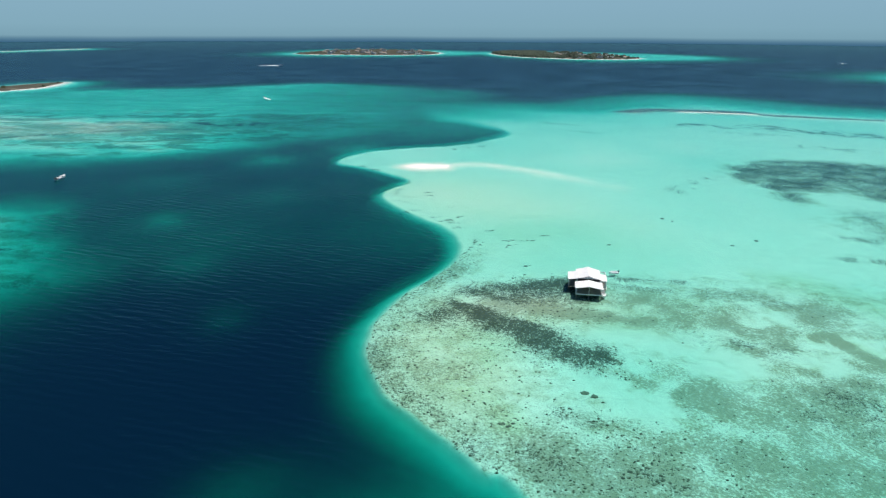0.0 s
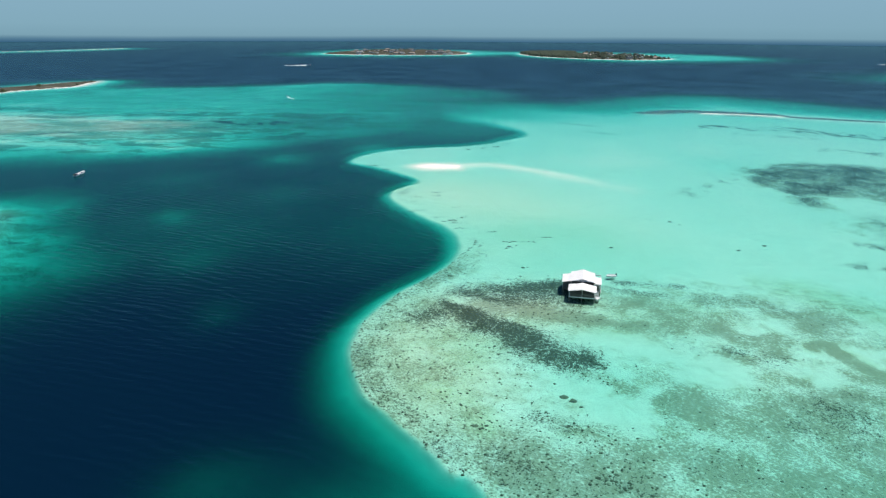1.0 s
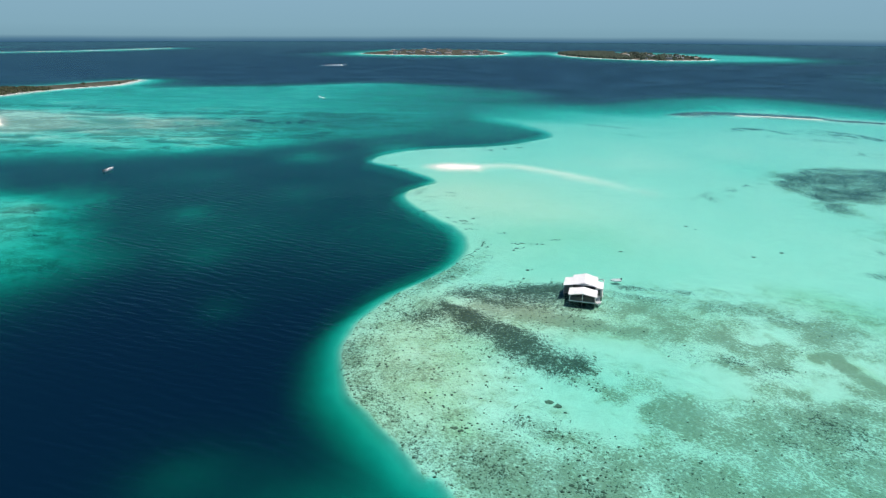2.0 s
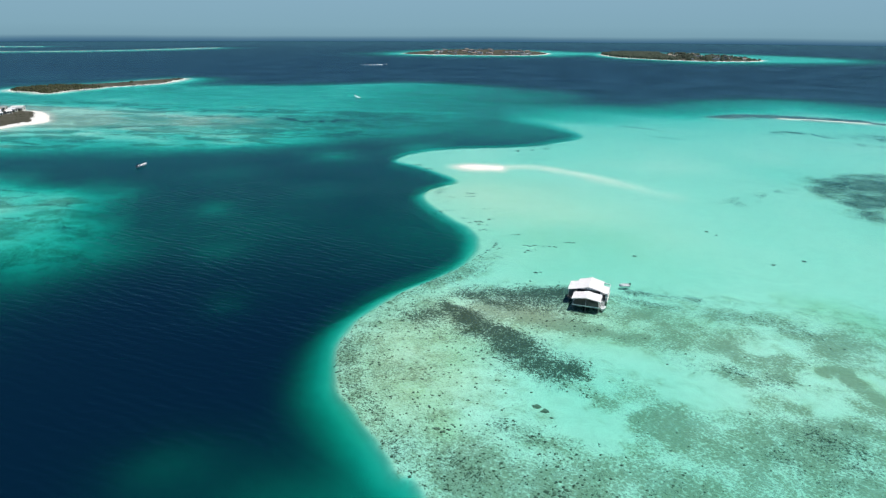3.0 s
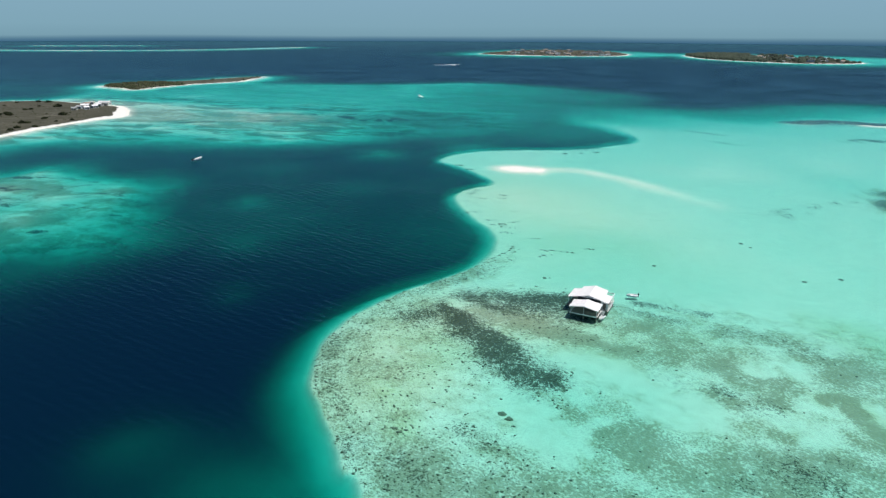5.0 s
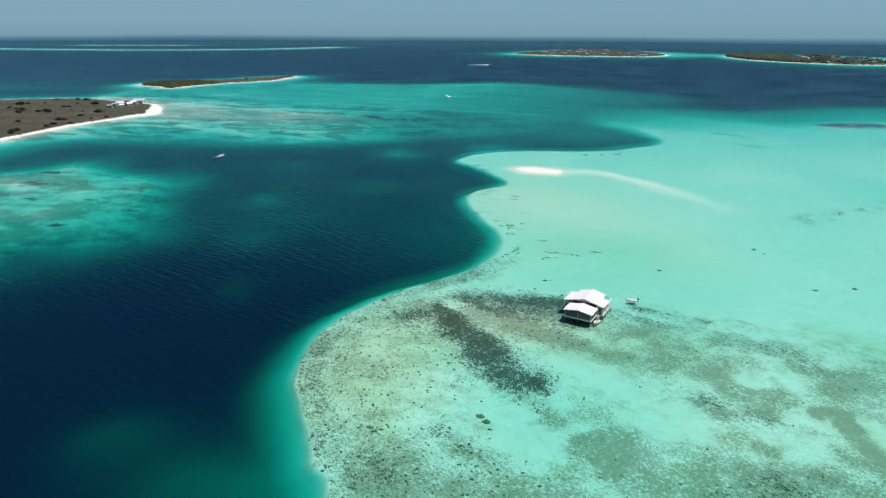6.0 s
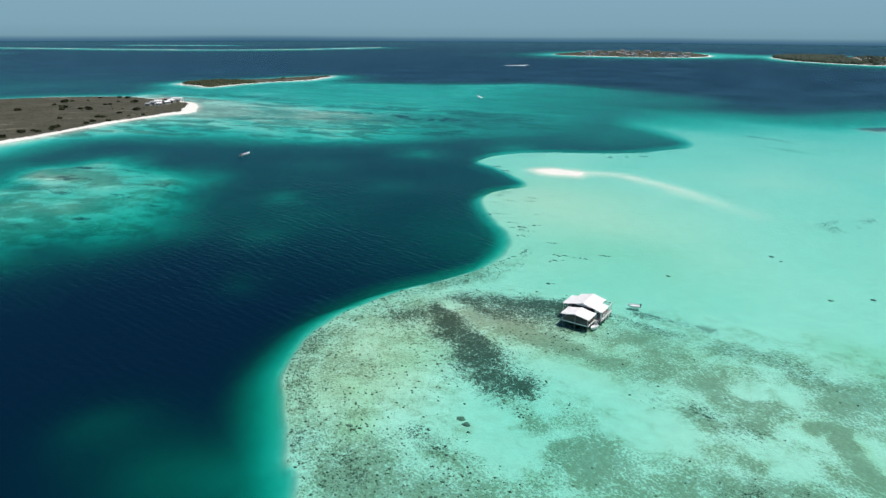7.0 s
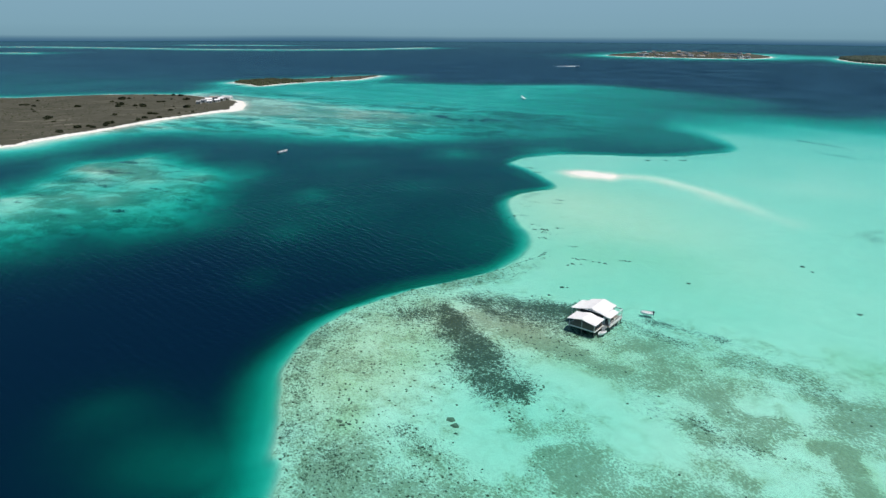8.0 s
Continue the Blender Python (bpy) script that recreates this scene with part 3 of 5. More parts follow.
def fan(around, across):
    """A round sheet about the middle of the flight: finer ahead of it, and finer near than far."""
    cx, cy, r0, r1 = 42.0, 0.0, 55.0, 4880.0
    ahead = np.linspace(radians(33), radians(172), around)
    rest = np.linspace(radians(172), radians(393), 80)[1:-1]
    ang = np.concatenate([ahead, rest])
    rad = r0 * (r1 / r0) ** np.linspace(0, 1, across)
    x = np.concatenate([[cx], (cx + rad[:, None] * np.cos(ang)[None]).ravel()])
    y = np.concatenate([[cy], (cy + rad[:, None] * np.sin(ang)[None]).ravel()])
    k, m = len(ang), len(rad)
    i, j = np.meshgrid(np.arange(m - 1), np.arange(k), indexing="ij")
    j2 = (j + 1) % k
    quads = np.stack([1 + i * k + j, 1 + (i + 1) * k + j, 1 + (i + 1) * k + j2, 1 + i * k + j2], -1).reshape(-1, 4)
    tris = np.stack([np.zeros(k, int), 1 + np.arange(k), 1 + (np.arange(k) + 1) % k], -1)
    return x, y, quads, tris


def sheet(name, x, y, z, quads, tris, material):
    me = bpy.data.meshes.new(name)
    me.vertices.add(len(x))
    me.vertices.foreach_set("co", np.stack([x, y, z], -1).astype(np.float32).ravel())
    me.loops.add(len(quads) * 4 + len(tris) * 3)
    me.loops.foreach_set("vertex_index", np.concatenate([quads.ravel(), tris.ravel()]).astype(np.int32))
    me.polygons.add(len(quads) + len(tris))
    start = np.concatenate([np.arange(len(quads)) * 4, len(quads) * 4 + np.arange(len(tris)) * 3])
    me.polygons.foreach_set("loop_start", start.astype(np.int32))
    me.polygons.foreach_set("use_smooth", np.ones(len(start), bool))
    me.update()
    me.validate()
    me.materials.append(material)
    return new(name, me)


x, y, quads, tris = fan(680, 640)
z, _, cover = bed(x, y)
ground = sheet("ground", x, y, z, quads, tris, ground_material())
layer = ground.data.attributes.new("cover", "FLOAT_COLOR", "POINT")
layer.data.foreach_set("color", cover.astype(np.float32).ravel())
tagged(ground, "pale sand sea bed with coral reef shelf and low scrub islands", "ground", kind="structure")

x, y, quads, tris = fan(480, 520)
_, depth, _ = bed(x, y)
water = sheet("water", x, y, np.zeros(len(x)), quads, tris, water_material())
layer = water.data.attributes.new("depth", "FLOAT", "POINT")
layer.data.foreach_set("value", np.clip(depth, 0, 60).astype(np.float32))
tagged(water, "clear turquoise and deep blue sea with small wind ripples", "sea", kind="structure")


# ------------------------------------------------------------------ a glowing backdrop of painted haze past the sheet of water
def painted_haze_material():
    """Blue-grey haze and far sea painted as glow, thinning upwards into the sky."""
    n = Nodes("painted_sea_haze")
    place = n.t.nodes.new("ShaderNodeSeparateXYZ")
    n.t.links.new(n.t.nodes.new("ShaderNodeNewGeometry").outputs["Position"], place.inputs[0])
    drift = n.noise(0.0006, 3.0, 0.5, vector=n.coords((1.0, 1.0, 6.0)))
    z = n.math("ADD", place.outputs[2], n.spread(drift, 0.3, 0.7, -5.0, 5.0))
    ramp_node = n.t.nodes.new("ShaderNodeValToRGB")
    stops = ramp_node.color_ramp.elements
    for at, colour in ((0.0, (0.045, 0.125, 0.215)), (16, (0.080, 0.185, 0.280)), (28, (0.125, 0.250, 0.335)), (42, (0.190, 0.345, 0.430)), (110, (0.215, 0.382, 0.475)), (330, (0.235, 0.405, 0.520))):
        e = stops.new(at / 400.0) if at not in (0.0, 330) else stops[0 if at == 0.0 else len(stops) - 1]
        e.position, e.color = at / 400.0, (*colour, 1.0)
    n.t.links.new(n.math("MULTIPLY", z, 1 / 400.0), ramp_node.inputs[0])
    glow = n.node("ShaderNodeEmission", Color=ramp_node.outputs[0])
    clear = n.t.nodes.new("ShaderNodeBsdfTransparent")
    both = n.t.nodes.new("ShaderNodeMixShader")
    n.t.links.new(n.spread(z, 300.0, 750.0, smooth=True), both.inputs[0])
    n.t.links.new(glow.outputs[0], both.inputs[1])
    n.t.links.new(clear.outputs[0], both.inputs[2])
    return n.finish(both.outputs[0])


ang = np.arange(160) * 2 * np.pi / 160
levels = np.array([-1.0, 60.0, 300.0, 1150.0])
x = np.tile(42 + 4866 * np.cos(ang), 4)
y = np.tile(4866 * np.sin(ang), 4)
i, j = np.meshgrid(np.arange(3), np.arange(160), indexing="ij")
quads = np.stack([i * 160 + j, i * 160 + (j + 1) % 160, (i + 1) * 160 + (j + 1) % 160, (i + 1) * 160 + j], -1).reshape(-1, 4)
haze = sheet("backdrop", x, y, np.repeat(levels, 160), quads, np.zeros((0, 3), int), painted_haze_material())
haze.visible_shadow = False
tagged(haze, "glowing backdrop painted as pale blue-grey sea haze along the horizon", "haze", kind="structure")


# ------------------------------------------------------------------ materials of the things
WHITE_ROOF = painted("white_painted_roof_sheet", (0.88, 0.855, 0.85), 0.55, 0.0, 0.4, 0.8, 0.01, (0.64, 0.57, 0.54))
WHITE_WALL = painted("white_painted_boards", (0.74, 0.74, 0.73), 0.7, 0.0, 0.4, 1.1, 0.01, (0.5, 0.48, 0.44))
BLUE_WALL = painted("faded_blue_boards", (0.17, 0.22, 0.26), 0.7, 0.0, 0.5, 1.1, 0.01, (0.45, 0.48, 0.5))
# near-black boards: shade behind porch and gallery put into the colour
SHADE_DARK_BOARDS = painted("shade_dark_boards", (0.035, 0.035, 0.036), 0.8, 0.0, 0.5, 1.1, 0.01)
WOOD = painted("weathered_grey_timber", (0.30, 0.26, 0.21), 0.85, 0.0, 0.6, 1.5, 0.01, (0.16, 0.13, 0.10))
PALE_WOOD = painted("whitewashed_timber", (0.78, 0.76, 0.73), 0.8, 0.0, 0.4, 1.6, 0.01, (0.5, 0.46, 0.42))
DARK_GAP = painted("dark_window_screen", (0.03, 0.035, 0.04), 0.35, 0.0, 0.3, 2.0)
HULL = painted("white_gelcoat", (0.86, 0.86, 0.85), 0.3, 0.0, 0.2, 1.0)
HULL_INSIDE = painted("pale_boat_floor", (0.74, 0.75, 0.75), 0.6, 0.0, 0.4, 1.5)
BLACK = painted("black_engine_cowling", (0.03, 0.03, 0.033), 0.4, 0.0, 0.2, 3.0)
BLUE_BAND = painted("navy_hull_stripe", (0.03, 0.06, 0.16), 0.4, 0.0, 0.2, 2.0)
ROPE = painted("worn_mooring_rope", (0.38, 0.34, 0.26), 0.9, 0.0, 0.3, 5.0)
# red dulled in the colour itself, as haze dulls the far village
RED_ROOF = painted("muted_roof_sheet", (0.36, 0.29, 0.24), 0.7, 0.1, 0.5, 0.5, 0.0, (0.25, 0.19, 0.16))
GREY_ROOF = painted("grey_roof_sheet", (0.42, 0.42, 0.42), 0.6, 0.1, 0.4, 0.5)
CREAM_WALL = painted("cream_plaster", (0.66, 0.63, 0.56), 0.85, 0.0, 0.4, 0.6)
BARK = painted("grey_bark", (0.16, 0.13, 0.10), 0.9, 0.0, 0.4, 3.0)
FOAM = painted("white_foam", (0.82, 0.84, 0.85), 0.9, 0.0, 0.3, 1.0, 0.0, (0.6, 0.68, 0.7))


def varied(name, low, high, rough_value=0.9):
    n = Nodes(name)
    g = n.t.nodes.new("ShaderNodeNewGeometry")
    o = n.t.nodes.new("ShaderNodeObjectInfo")
    pick = n.math("FRACT", n.math("ADD", g.outputs["Random Per Island"], o.outputs["Random"]))
    col = n.mix(pick, low, high)
    col = n.mix(n.spread(n.noise(1.7, 3.0), 0.35, 0.7, 0.0, 0.5), col, tuple(c * 0.55 for c in low))
    p = n.node("ShaderNodeBsdfPrincipled", Base_Color=col, Roughness=rough_value)
    p.inputs["Specular IOR Level"].default_value = 0.15
    return n.finish(p.outputs[0])


CORAL = varied("algae_grown_coral", (0.09, 0.09, 0.06), (0.27, 0.25, 0.17))
LEAVES = varied("dusty_green_leaves", (0.035, 0.045, 0.022), (0.085, 0.09, 0.045))
# far leaves: the paling of distant haze is put into both colours
FAR_LEAVES = varied("haze_paled_scrub", (0.075, 0.078, 0.055), (0.14, 0.135, 0.10))
MANGROVE = varied("haze_paled_mangrove_leaves", (0.045, 0.062, 0.045), (0.08, 0.10, 0.068))


# ------------------------------------------------------------------ building helpers
def part(name, bm, material, parent=None, label=""):
    me = bpy.data.meshes.new(name)
    bm.to_mesh(me)
    bm.free()
    me.materials.append(material)
    ob = new(name, me)
    if parent is not None:
        ob.parent = parent
    if label:
        ob["label"] = label
    return ob


def empty(name, m):
    ob = new(name)
    ob.empty_display_size = 0.5
    ob.matrix_basis = m
    return ob


def box(bm, x0, x1, y0, y1, z0, z1, bevel=0.0):
    """A box, with its edges taken off."""
    made = bmesh.ops.create_cube(bm, size=1.0, matrix=Matrix.Translation(((x0 + x1) / 2, (y0 + y1) / 2, (z0 + z1) / 2)) @ Matrix.Diagonal((x1 - x0, y1 - y0, z1 - z0, 1)))
    if bevel:
        edges = list({e for v in made["verts"] for e in v.link_edges})
        bmesh.ops.bevel(bm, geom=edges, offset=bevel, segments=1, affect="EDGES")
    return bm


def boxes(*rows, bevel=0.012):
    bm = bmesh.new()
    for r in rows:
        box(bm, *r, bevel=bevel)
    return bm


def pole(x, y, z0, z1, r0, r1=None, sides=8, lean=(0, 0)):
    bm = bmesh.new()
    r1 = r0 if r1 is None else r1
    rings = []
    for k in range(4):
        u = k / 3
        r = (r0 + (r1 - r0) * u) * (1 + 0.06 * math.sin(k * 2.1 + x * 3 + y))
        rings.append([bm.verts.new((x + lean[0] * u + r * math.cos(2 * math.pi * i / sides), y + lean[1] * u + r * math.sin(2 * math.pi * i / sides), z0 + (z1 - z0) * u)) for i in range(sides)])
    for a, b in zip(rings, rings[1:]):
        for i in range(sides):
            bm.faces.new((a[i], a[(i + 1) % sides], b[(i + 1) % sides], b[i]))
    bm.faces.new(rings[0][::-1])
    bm.faces.new(rings[-1])
    return bm


def corrugated(p00, p10, p01, p11, waves, thick=0.05, depth=0.03):
    """A ribbed roof sheet between four corners (eave 00-10, ridge 01-11), its ribs running from eave to ridge."""
    bm = bmesh.new()
    a, b, c, d = (Vector(p) for p in (p00, p10, p01, p11))
    up = (b - a).cross(c - a).normalized()
    if up.z < 0:
        up = -up
    count = waves * 4
    top, low = [], []
    for i in range(count + 1):
        u = i / count
        lift = up * depth * (0.5 + 0.5 * math.cos(2 * math.pi * i / 4))
        sag = lambda v: up * (-0.05 * math.sin(math.pi * v) + 0.02 * math.sin(u * 9 + v * 5))
        column = [a.lerp(b, u).lerp(c.lerp(d, u), v) for v in (0, 0.5, 1)]
        top.append([bm.verts.new(p + lift + sag(v)) for p, v in zip(column, (0, 0.5, 1))])
        low.append([bm.verts.new(p + lift + sag(v) - up * thick) for p, v in zip(column, (0, 0.5, 1))])
    for i in range(count):
        for j in range(2):
            bm.faces.new((top[i][j], top[i + 1][j], top[i + 1][j + 1], top[i][j + 1]))
            bm.faces.new((low[i][j], low[i][j + 1], low[i + 1][j + 1], low[i + 1][j]))
        bm.faces.new((top[i][0], low[i][0], low[i + 1][0], top[i + 1][0]))
        bm.faces.new((top[i][2], top[i + 1][2], low[i + 1][2], low[i][2]))
    for s in (0, count):
        for j in range(2):
            q = (top[s][j], top[s][j + 1], low[s][j + 1], low[s][j])
            bm.faces.new(q if s == 0 else q[::-1])
    bmesh.ops.recalc_face_normals(bm, faces=bm.faces)
    return bm


def prism(points, y0, y1):
    """An outline in x and z, drawn out from y0 to y1."""
    bm = bmesh.new()
    a = [bm.verts.new((px, y0, pz)) for px, pz in points]
    b = [bm.verts.new((px, y1, pz)) for px, pz in points]
    bm.faces.new(a)
    bm.faces.new(b[::-1])
    for i in range(len(a)):
        j = (i + 1) % len(a)
        bm.faces.new((a[j], a[i], b[i], b[j]))
    bmesh.ops.recalc_face_normals(bm, faces=bm.faces)
    return bm


# ------------------------------------------------------------------ the house on stilts
def window(house, x, y, z, wide, high, facing):
    """A framed window with a dark screen, in a wall along x ('x') or along y ('y')."""
    if facing == "x":
        w = part("window", boxes((x - wide / 2, x + wide / 2, y - 0.02, y + 0.02, z, z + high), bevel=0), DARK_GAP, house, "dark screened window")
        rows = [(x - wide / 2 - 0.08, x + wide / 2 + 0.08, y - 0.06, y + 0.06, z - 0.1, z), (x - wide / 2 - 0.08, x + wide / 2 + 0.08, y - 0.06, y + 0.06, z + high, z + high + 0.08),
                (x - wide / 2 - 0.08, x - wide / 2, y - 0.06, y + 0.06, z, z + high), (x + wide / 2, x + wide / 2 + 0.08, y - 0.06, y + 0.06, z, z + high), (x - 0.03, x + 0.03, y - 0.05, y + 0.05, z, z + high)]
    else:
        w = part("window", boxes((x - 0.02, x + 0.02, y - wide / 2, y + wide / 2, z, z + high), bevel=0), DARK_GAP, house, "dark screened window")
        rows = [(x - 0.06, x + 0.06, y - wide / 2 - 0.08, y + wide / 2 + 0.08, z - 0.1, z), (x - 0.06, x + 0.06, y - wide / 2 - 0.08, y + wide / 2 + 0.08, z + high, z + high + 0.08),
                (x - 0.06, x + 0.06, y - wide / 2 - 0.08, y - wide / 2, z, z + high), (x - 0.06, x + 0.06, y + wide / 2, y + wide / 2 + 0.08, z, z + high), (x - 0.05, x + 0.05, y - 0.03, y + 0.03, z, z + high)]
    part("window_frame", boxes(*rows, bevel=0), PALE_WOOD, w)


def wall_with_gaps(along, fixed, a0, a1, z0, z1, gaps, thick=0.1):
    """A board wall with openings. along: 'x' or 'y'; gaps: (from, to, sill, head)."""
    rows = []
    cuts = sorted({a0, a1, *[g[0] for g in gaps], *[g[1] for g in gaps]})
    for s, t in zip(cuts, cuts[1:]):
        holes = [g for g in gaps if g[0] <= s and g[1] >= t]
        spans = [(z0, z1)] if not holes else [(z0, holes[0][2]), (holes[0][3], z1)]
        for lo, hi in spans:
            if hi - lo > 0.02:
                rows.append((s, t, fixed - thick / 2, fixed + thick / 2, lo, hi) if along == "x" else (fixed - thick / 2, fixed + thick / 2, s, t, lo, hi))
    return boxes(*rows, bevel=0)


def stilt_house(m):
    house = tagged(empty("stilt_house", m), "white roofed wooden stilt house standing in shallow water", "house")
    deck_z, bottom = 1.35, -1.5
    # piles
    for px in (-3.6, 0.0, 3.6):
        for py in (0.15, 2.4, 4.6):
            part("pile", pole(px, py, bottom, deck_z - 0.2, 0.15, 0.13, lean=(0.04 * px / 3, 0)), WOOD if py else PALE_WOOD, house)
    for px in (-5.7, -3.0, 0.0, 3.0, 5.3):
        for py in (6.4, 8.8, 11.2, 13.3):
            part("pile", pole(px, py, bottom, deck_z - 0.2, 0.15, 0.13), WOOD, house)
    # decks, of boards on joists
    for name, x0, x1, y0, y1 in (("porch_deck", -3.8, 3.8, 0.0, 5.0), ("main_deck", -5.9, 5.5, 5.0, 13.6)):
        bm, k = bmesh.new(), int((y1 - y0) / 0.2)
        for i in range(k):
            box(bm, x0, x1, y0 + i * 0.2 + 0.008, y0 + i * 0.2 + 0.192, deck_z - 0.05, deck_z)
        deck = part(name, bm, WOOD, house, "weathered board deck")
        bm = bmesh.new()
        for i in range(int((x1 - x0) / 1.2) + 1):
            jx = min(x0 + 0.1 + i * 1.2, x1 - 0.1)
            box(bm, jx - 0.05, jx + 0.05, y0 + 0.06, y1 - 0.02, deck_z - 0.25, deck_z - 0.055)
        part("joists", bm, WOOD, deck)
    part("front_beam", boxes((-3.95, 3.95, -0.12, -0.004, deck_z - 0.3, deck_z + 0.06)), PALE_WOOD, house, "whitewashed front beam")
    part("side_beam", boxes((3.81, 3.93, 0.0, 4.9, deck_z - 0.3, deck_z + 0.05)), PALE_WOOD, house)
    part("side_beam", boxes((-3.93, -3.81, 0.0, 4.9, deck_z - 0.3, deck_z + 0.05)), PALE_WOOD, house)
    part("side_beam", boxes((5.51, 5.63, 5.0, 13.6, deck_z - 0.3, deck_z + 0.05)), PALE_WOOD, house)
    part("side_beam", boxes((-6.03, -5.91, 5.0, 13.6, deck_z - 0.3, deck_z + 0.05)), WOOD, house)
    # open porch
    eave, ridge = 3.25, 3.95
    for px in (-3.65, 0.0, 3.65):
        for py in (0.12, 4.7):
            part("porch_post", pole(px, py, deck_z, eave + (0.55 if px == 0 else 0.0), 0.085, 0.075), PALE_WOOD, house, "whitewashed post")
    for sx in (-3.65, 3.65):
        part("porch_post", pole(sx, 2.4, deck_z, eave, 0.075, 0.07), PALE_WOOD, house)
    rail = part("railing", boxes((-3.6, 3.6, 0.08, 0.15, deck_z + 0.85, deck_z + 0.92), (-3.6, 3.6, 0.09, 0.14, deck_z + 0.4, deck_z + 0.45),
                                 (-3.69, -3.62, 0.1, 4.6, deck_z + 0.85, deck_z + 0.92), (3.62, 3.69, 0.1, 4.6, deck_z + 0.85, deck_z + 0.92)), WOOD, house, "grey timber railing")
    for i in range(13):
        part("baluster", boxes((-3.3 + i * 0.55 - 0.02, -3.3 + i * 0.55 + 0.02, 0.095, 0.135, deck_z, deck_z + 0.85), bevel=0), WOOD, rail)
    part("porch_roof_sheet", corrugated((-4.15, -0.35, eave - 0.05), (-4.15, 5.0, eave - 0.05), (-0.02, -0.35, ridge), (-0.02, 5.0, ridge), 18), WHITE_ROOF, house, "white corrugated roof sheet")
    part("porch_roof_sheet", corrugated((4.15, -0.35, eave - 0.05), (4.15, 5.0, eave - 0.05), (0.02, -0.35, ridge), (0.02, 5.0, ridge), 18), WHITE_ROOF, house, "white corrugated roof sheet")
    part("ridge_cap", prism([(-0.22, ridge + 0.0), (0, ridge + 0.07), (0.22, ridge + 0.0), (0.2, ridge - 0.04), (-0.2, ridge - 0.04)], -0.38, 5.03), WHITE_ROOF, house)
    part("gable_fascia", prism([(-4.2, eave - 0.1), (0, ridge - 0.02), (4.2, eave - 0.1), (4.2, eave - 0.24), (0, ridge - 0.17), (-4.2, eave - 0.24)], -0.4, -0.352), PALE_WOOD, house)
    # back of the porch, its shade put into the wall colour: the house front
    gaps_front = [(-2.6, -1.2, deck_z + 0.9, deck_z + 1.9), (-0.5, 0.5, deck_z + 0.02, deck_z + 2.0), (1.2, 2.6, deck_z + 0.9, deck_z + 1.9)]
    wall_h = 4.15
    part("front_wall", wall_with_gaps("x", 5.6, -3.3, 3.3, deck_z, wall_h, gaps_front), SHADE_DARK_BOARDS, house, "porch board wall coloured dark as in shade")
    window(house, -1.9, 5.6, deck_z + 0.9, 1.38, 0.98, "x")
    window(house, 1.9, 5.6, deck_z + 0.9, 1.38, 0.98, "x")
    part("door", boxes((-0.49, 0.49, 5.57, 5.62, deck_z + 0.02, deck_z + 1.99)), DARK_GAP, house, "dark doorway leaf")
    part("back_wall", wall_with_gaps("x", 13.0, -3.3, 3.3, deck_z, wall_h, [(-1, 1, deck_z + 0.9, deck_z + 1.9)]), WHITE_WALL, house)
    window(house, 0, 13.0, deck_z + 0.9, 1.98, 0.98, "x")
    side_gaps = [(6.4, 7.6, deck_z + 0.9, deck_z + 1.9), (8.6, 9.5, deck_z + 0.02, deck_z + 2.0), (10.6, 12.0, deck_z + 0.9, deck_z + 1.9)]
    for sx in (-3.3, 3.3):
        part("side_wall", wall_with_gaps("y", sx, 5.65, 12.95, deck_z, wall_h, side_gaps), SHADE_DARK_BOARDS if sx > 0 else WHITE_WALL, house, "gallery board wall coloured dark as in shade" if sx > 0 else "white board wall")
        window(house, sx, 7.0, deck_z + 0.9, 1.18, 0.98, "y")
        window(house, sx, 11.3, deck_z + 0.9, 1.38, 0.98, "y")
        part("door", boxes((sx - 0.03, sx + 0.03, 8.61, 9.49, deck_z + 0.02, deck_z + 1.99)), BLUE_WALL, house, "faded blue plank door")
    eave, ridge = 4.22, 5.15
    part("roof_sheet", corrugated((-3.75, 5.2, eave), (-3.75, 13.4, eave), (-0.02, 5.2, ridge), (-0.02, 13.4, ridge), 26), WHITE_ROOF, house, "white corrugated roof sheet")
    part("roof_sheet", corrugated((3.75, 5.2, eave), (3.75, 13.4, eave), (0.02, 5.2, ridge), (0.02, 13.4, ridge), 26), WHITE_ROOF, house, "white corrugated roof sheet")
    part("ridge_cap", prism([(-0.25, ridge), (0, ridge + 0.08), (0.25, ridge), (0.22, ridge - 0.05), (-0.22, ridge - 0.05)], 5.17, 13.43), WHITE_ROOF, house)
    part("gable_fascia", prism([(-3.8, eave - 0.03), (0, ridge - 0.02), (3.8, eave - 0.03), (3.8, eave - 0.18), (0, ridge - 0.18), (-3.8, eave - 0.18)], 5.14, 5.196), PALE_WOOD, house)
    for gy in (5.6, 13.0):
        gable = part("gable_panel", prism([(-3.3, wall_h + 0.004), (3.3, wall_h + 0.004), (0, ridge - 0.12)], gy - 0.04, gy + 0.04), WHITE_WALL, house, "white board gable")
        for sx in (-0.8, 0.0, 0.8):
            part("slat", boxes((sx - 0.3, sx + 0.3, gy - 0.075, gy - 0.043, wall_h + 0.1, wall_h + 0.45), bevel=0), BLUE_WALL, gable, "dark blue-grey vent slat")
    # lean-to on one side, open below
    part("lean_to_roof", corrugated((-6.2, 5.6, 3.55), (-6.2, 12.3, 3.55), (-3.36, 5.6, 4.05), (-3.36, 12.3, 4.05), 22), WHITE_ROOF, house, "white lean-to roof sheet")
    for py in (5.9, 8.9, 12.0):
        part("lean_to_post", pole(-5.95, py, deck_z, 3.55, 0.075), PALE_WOOD, house)
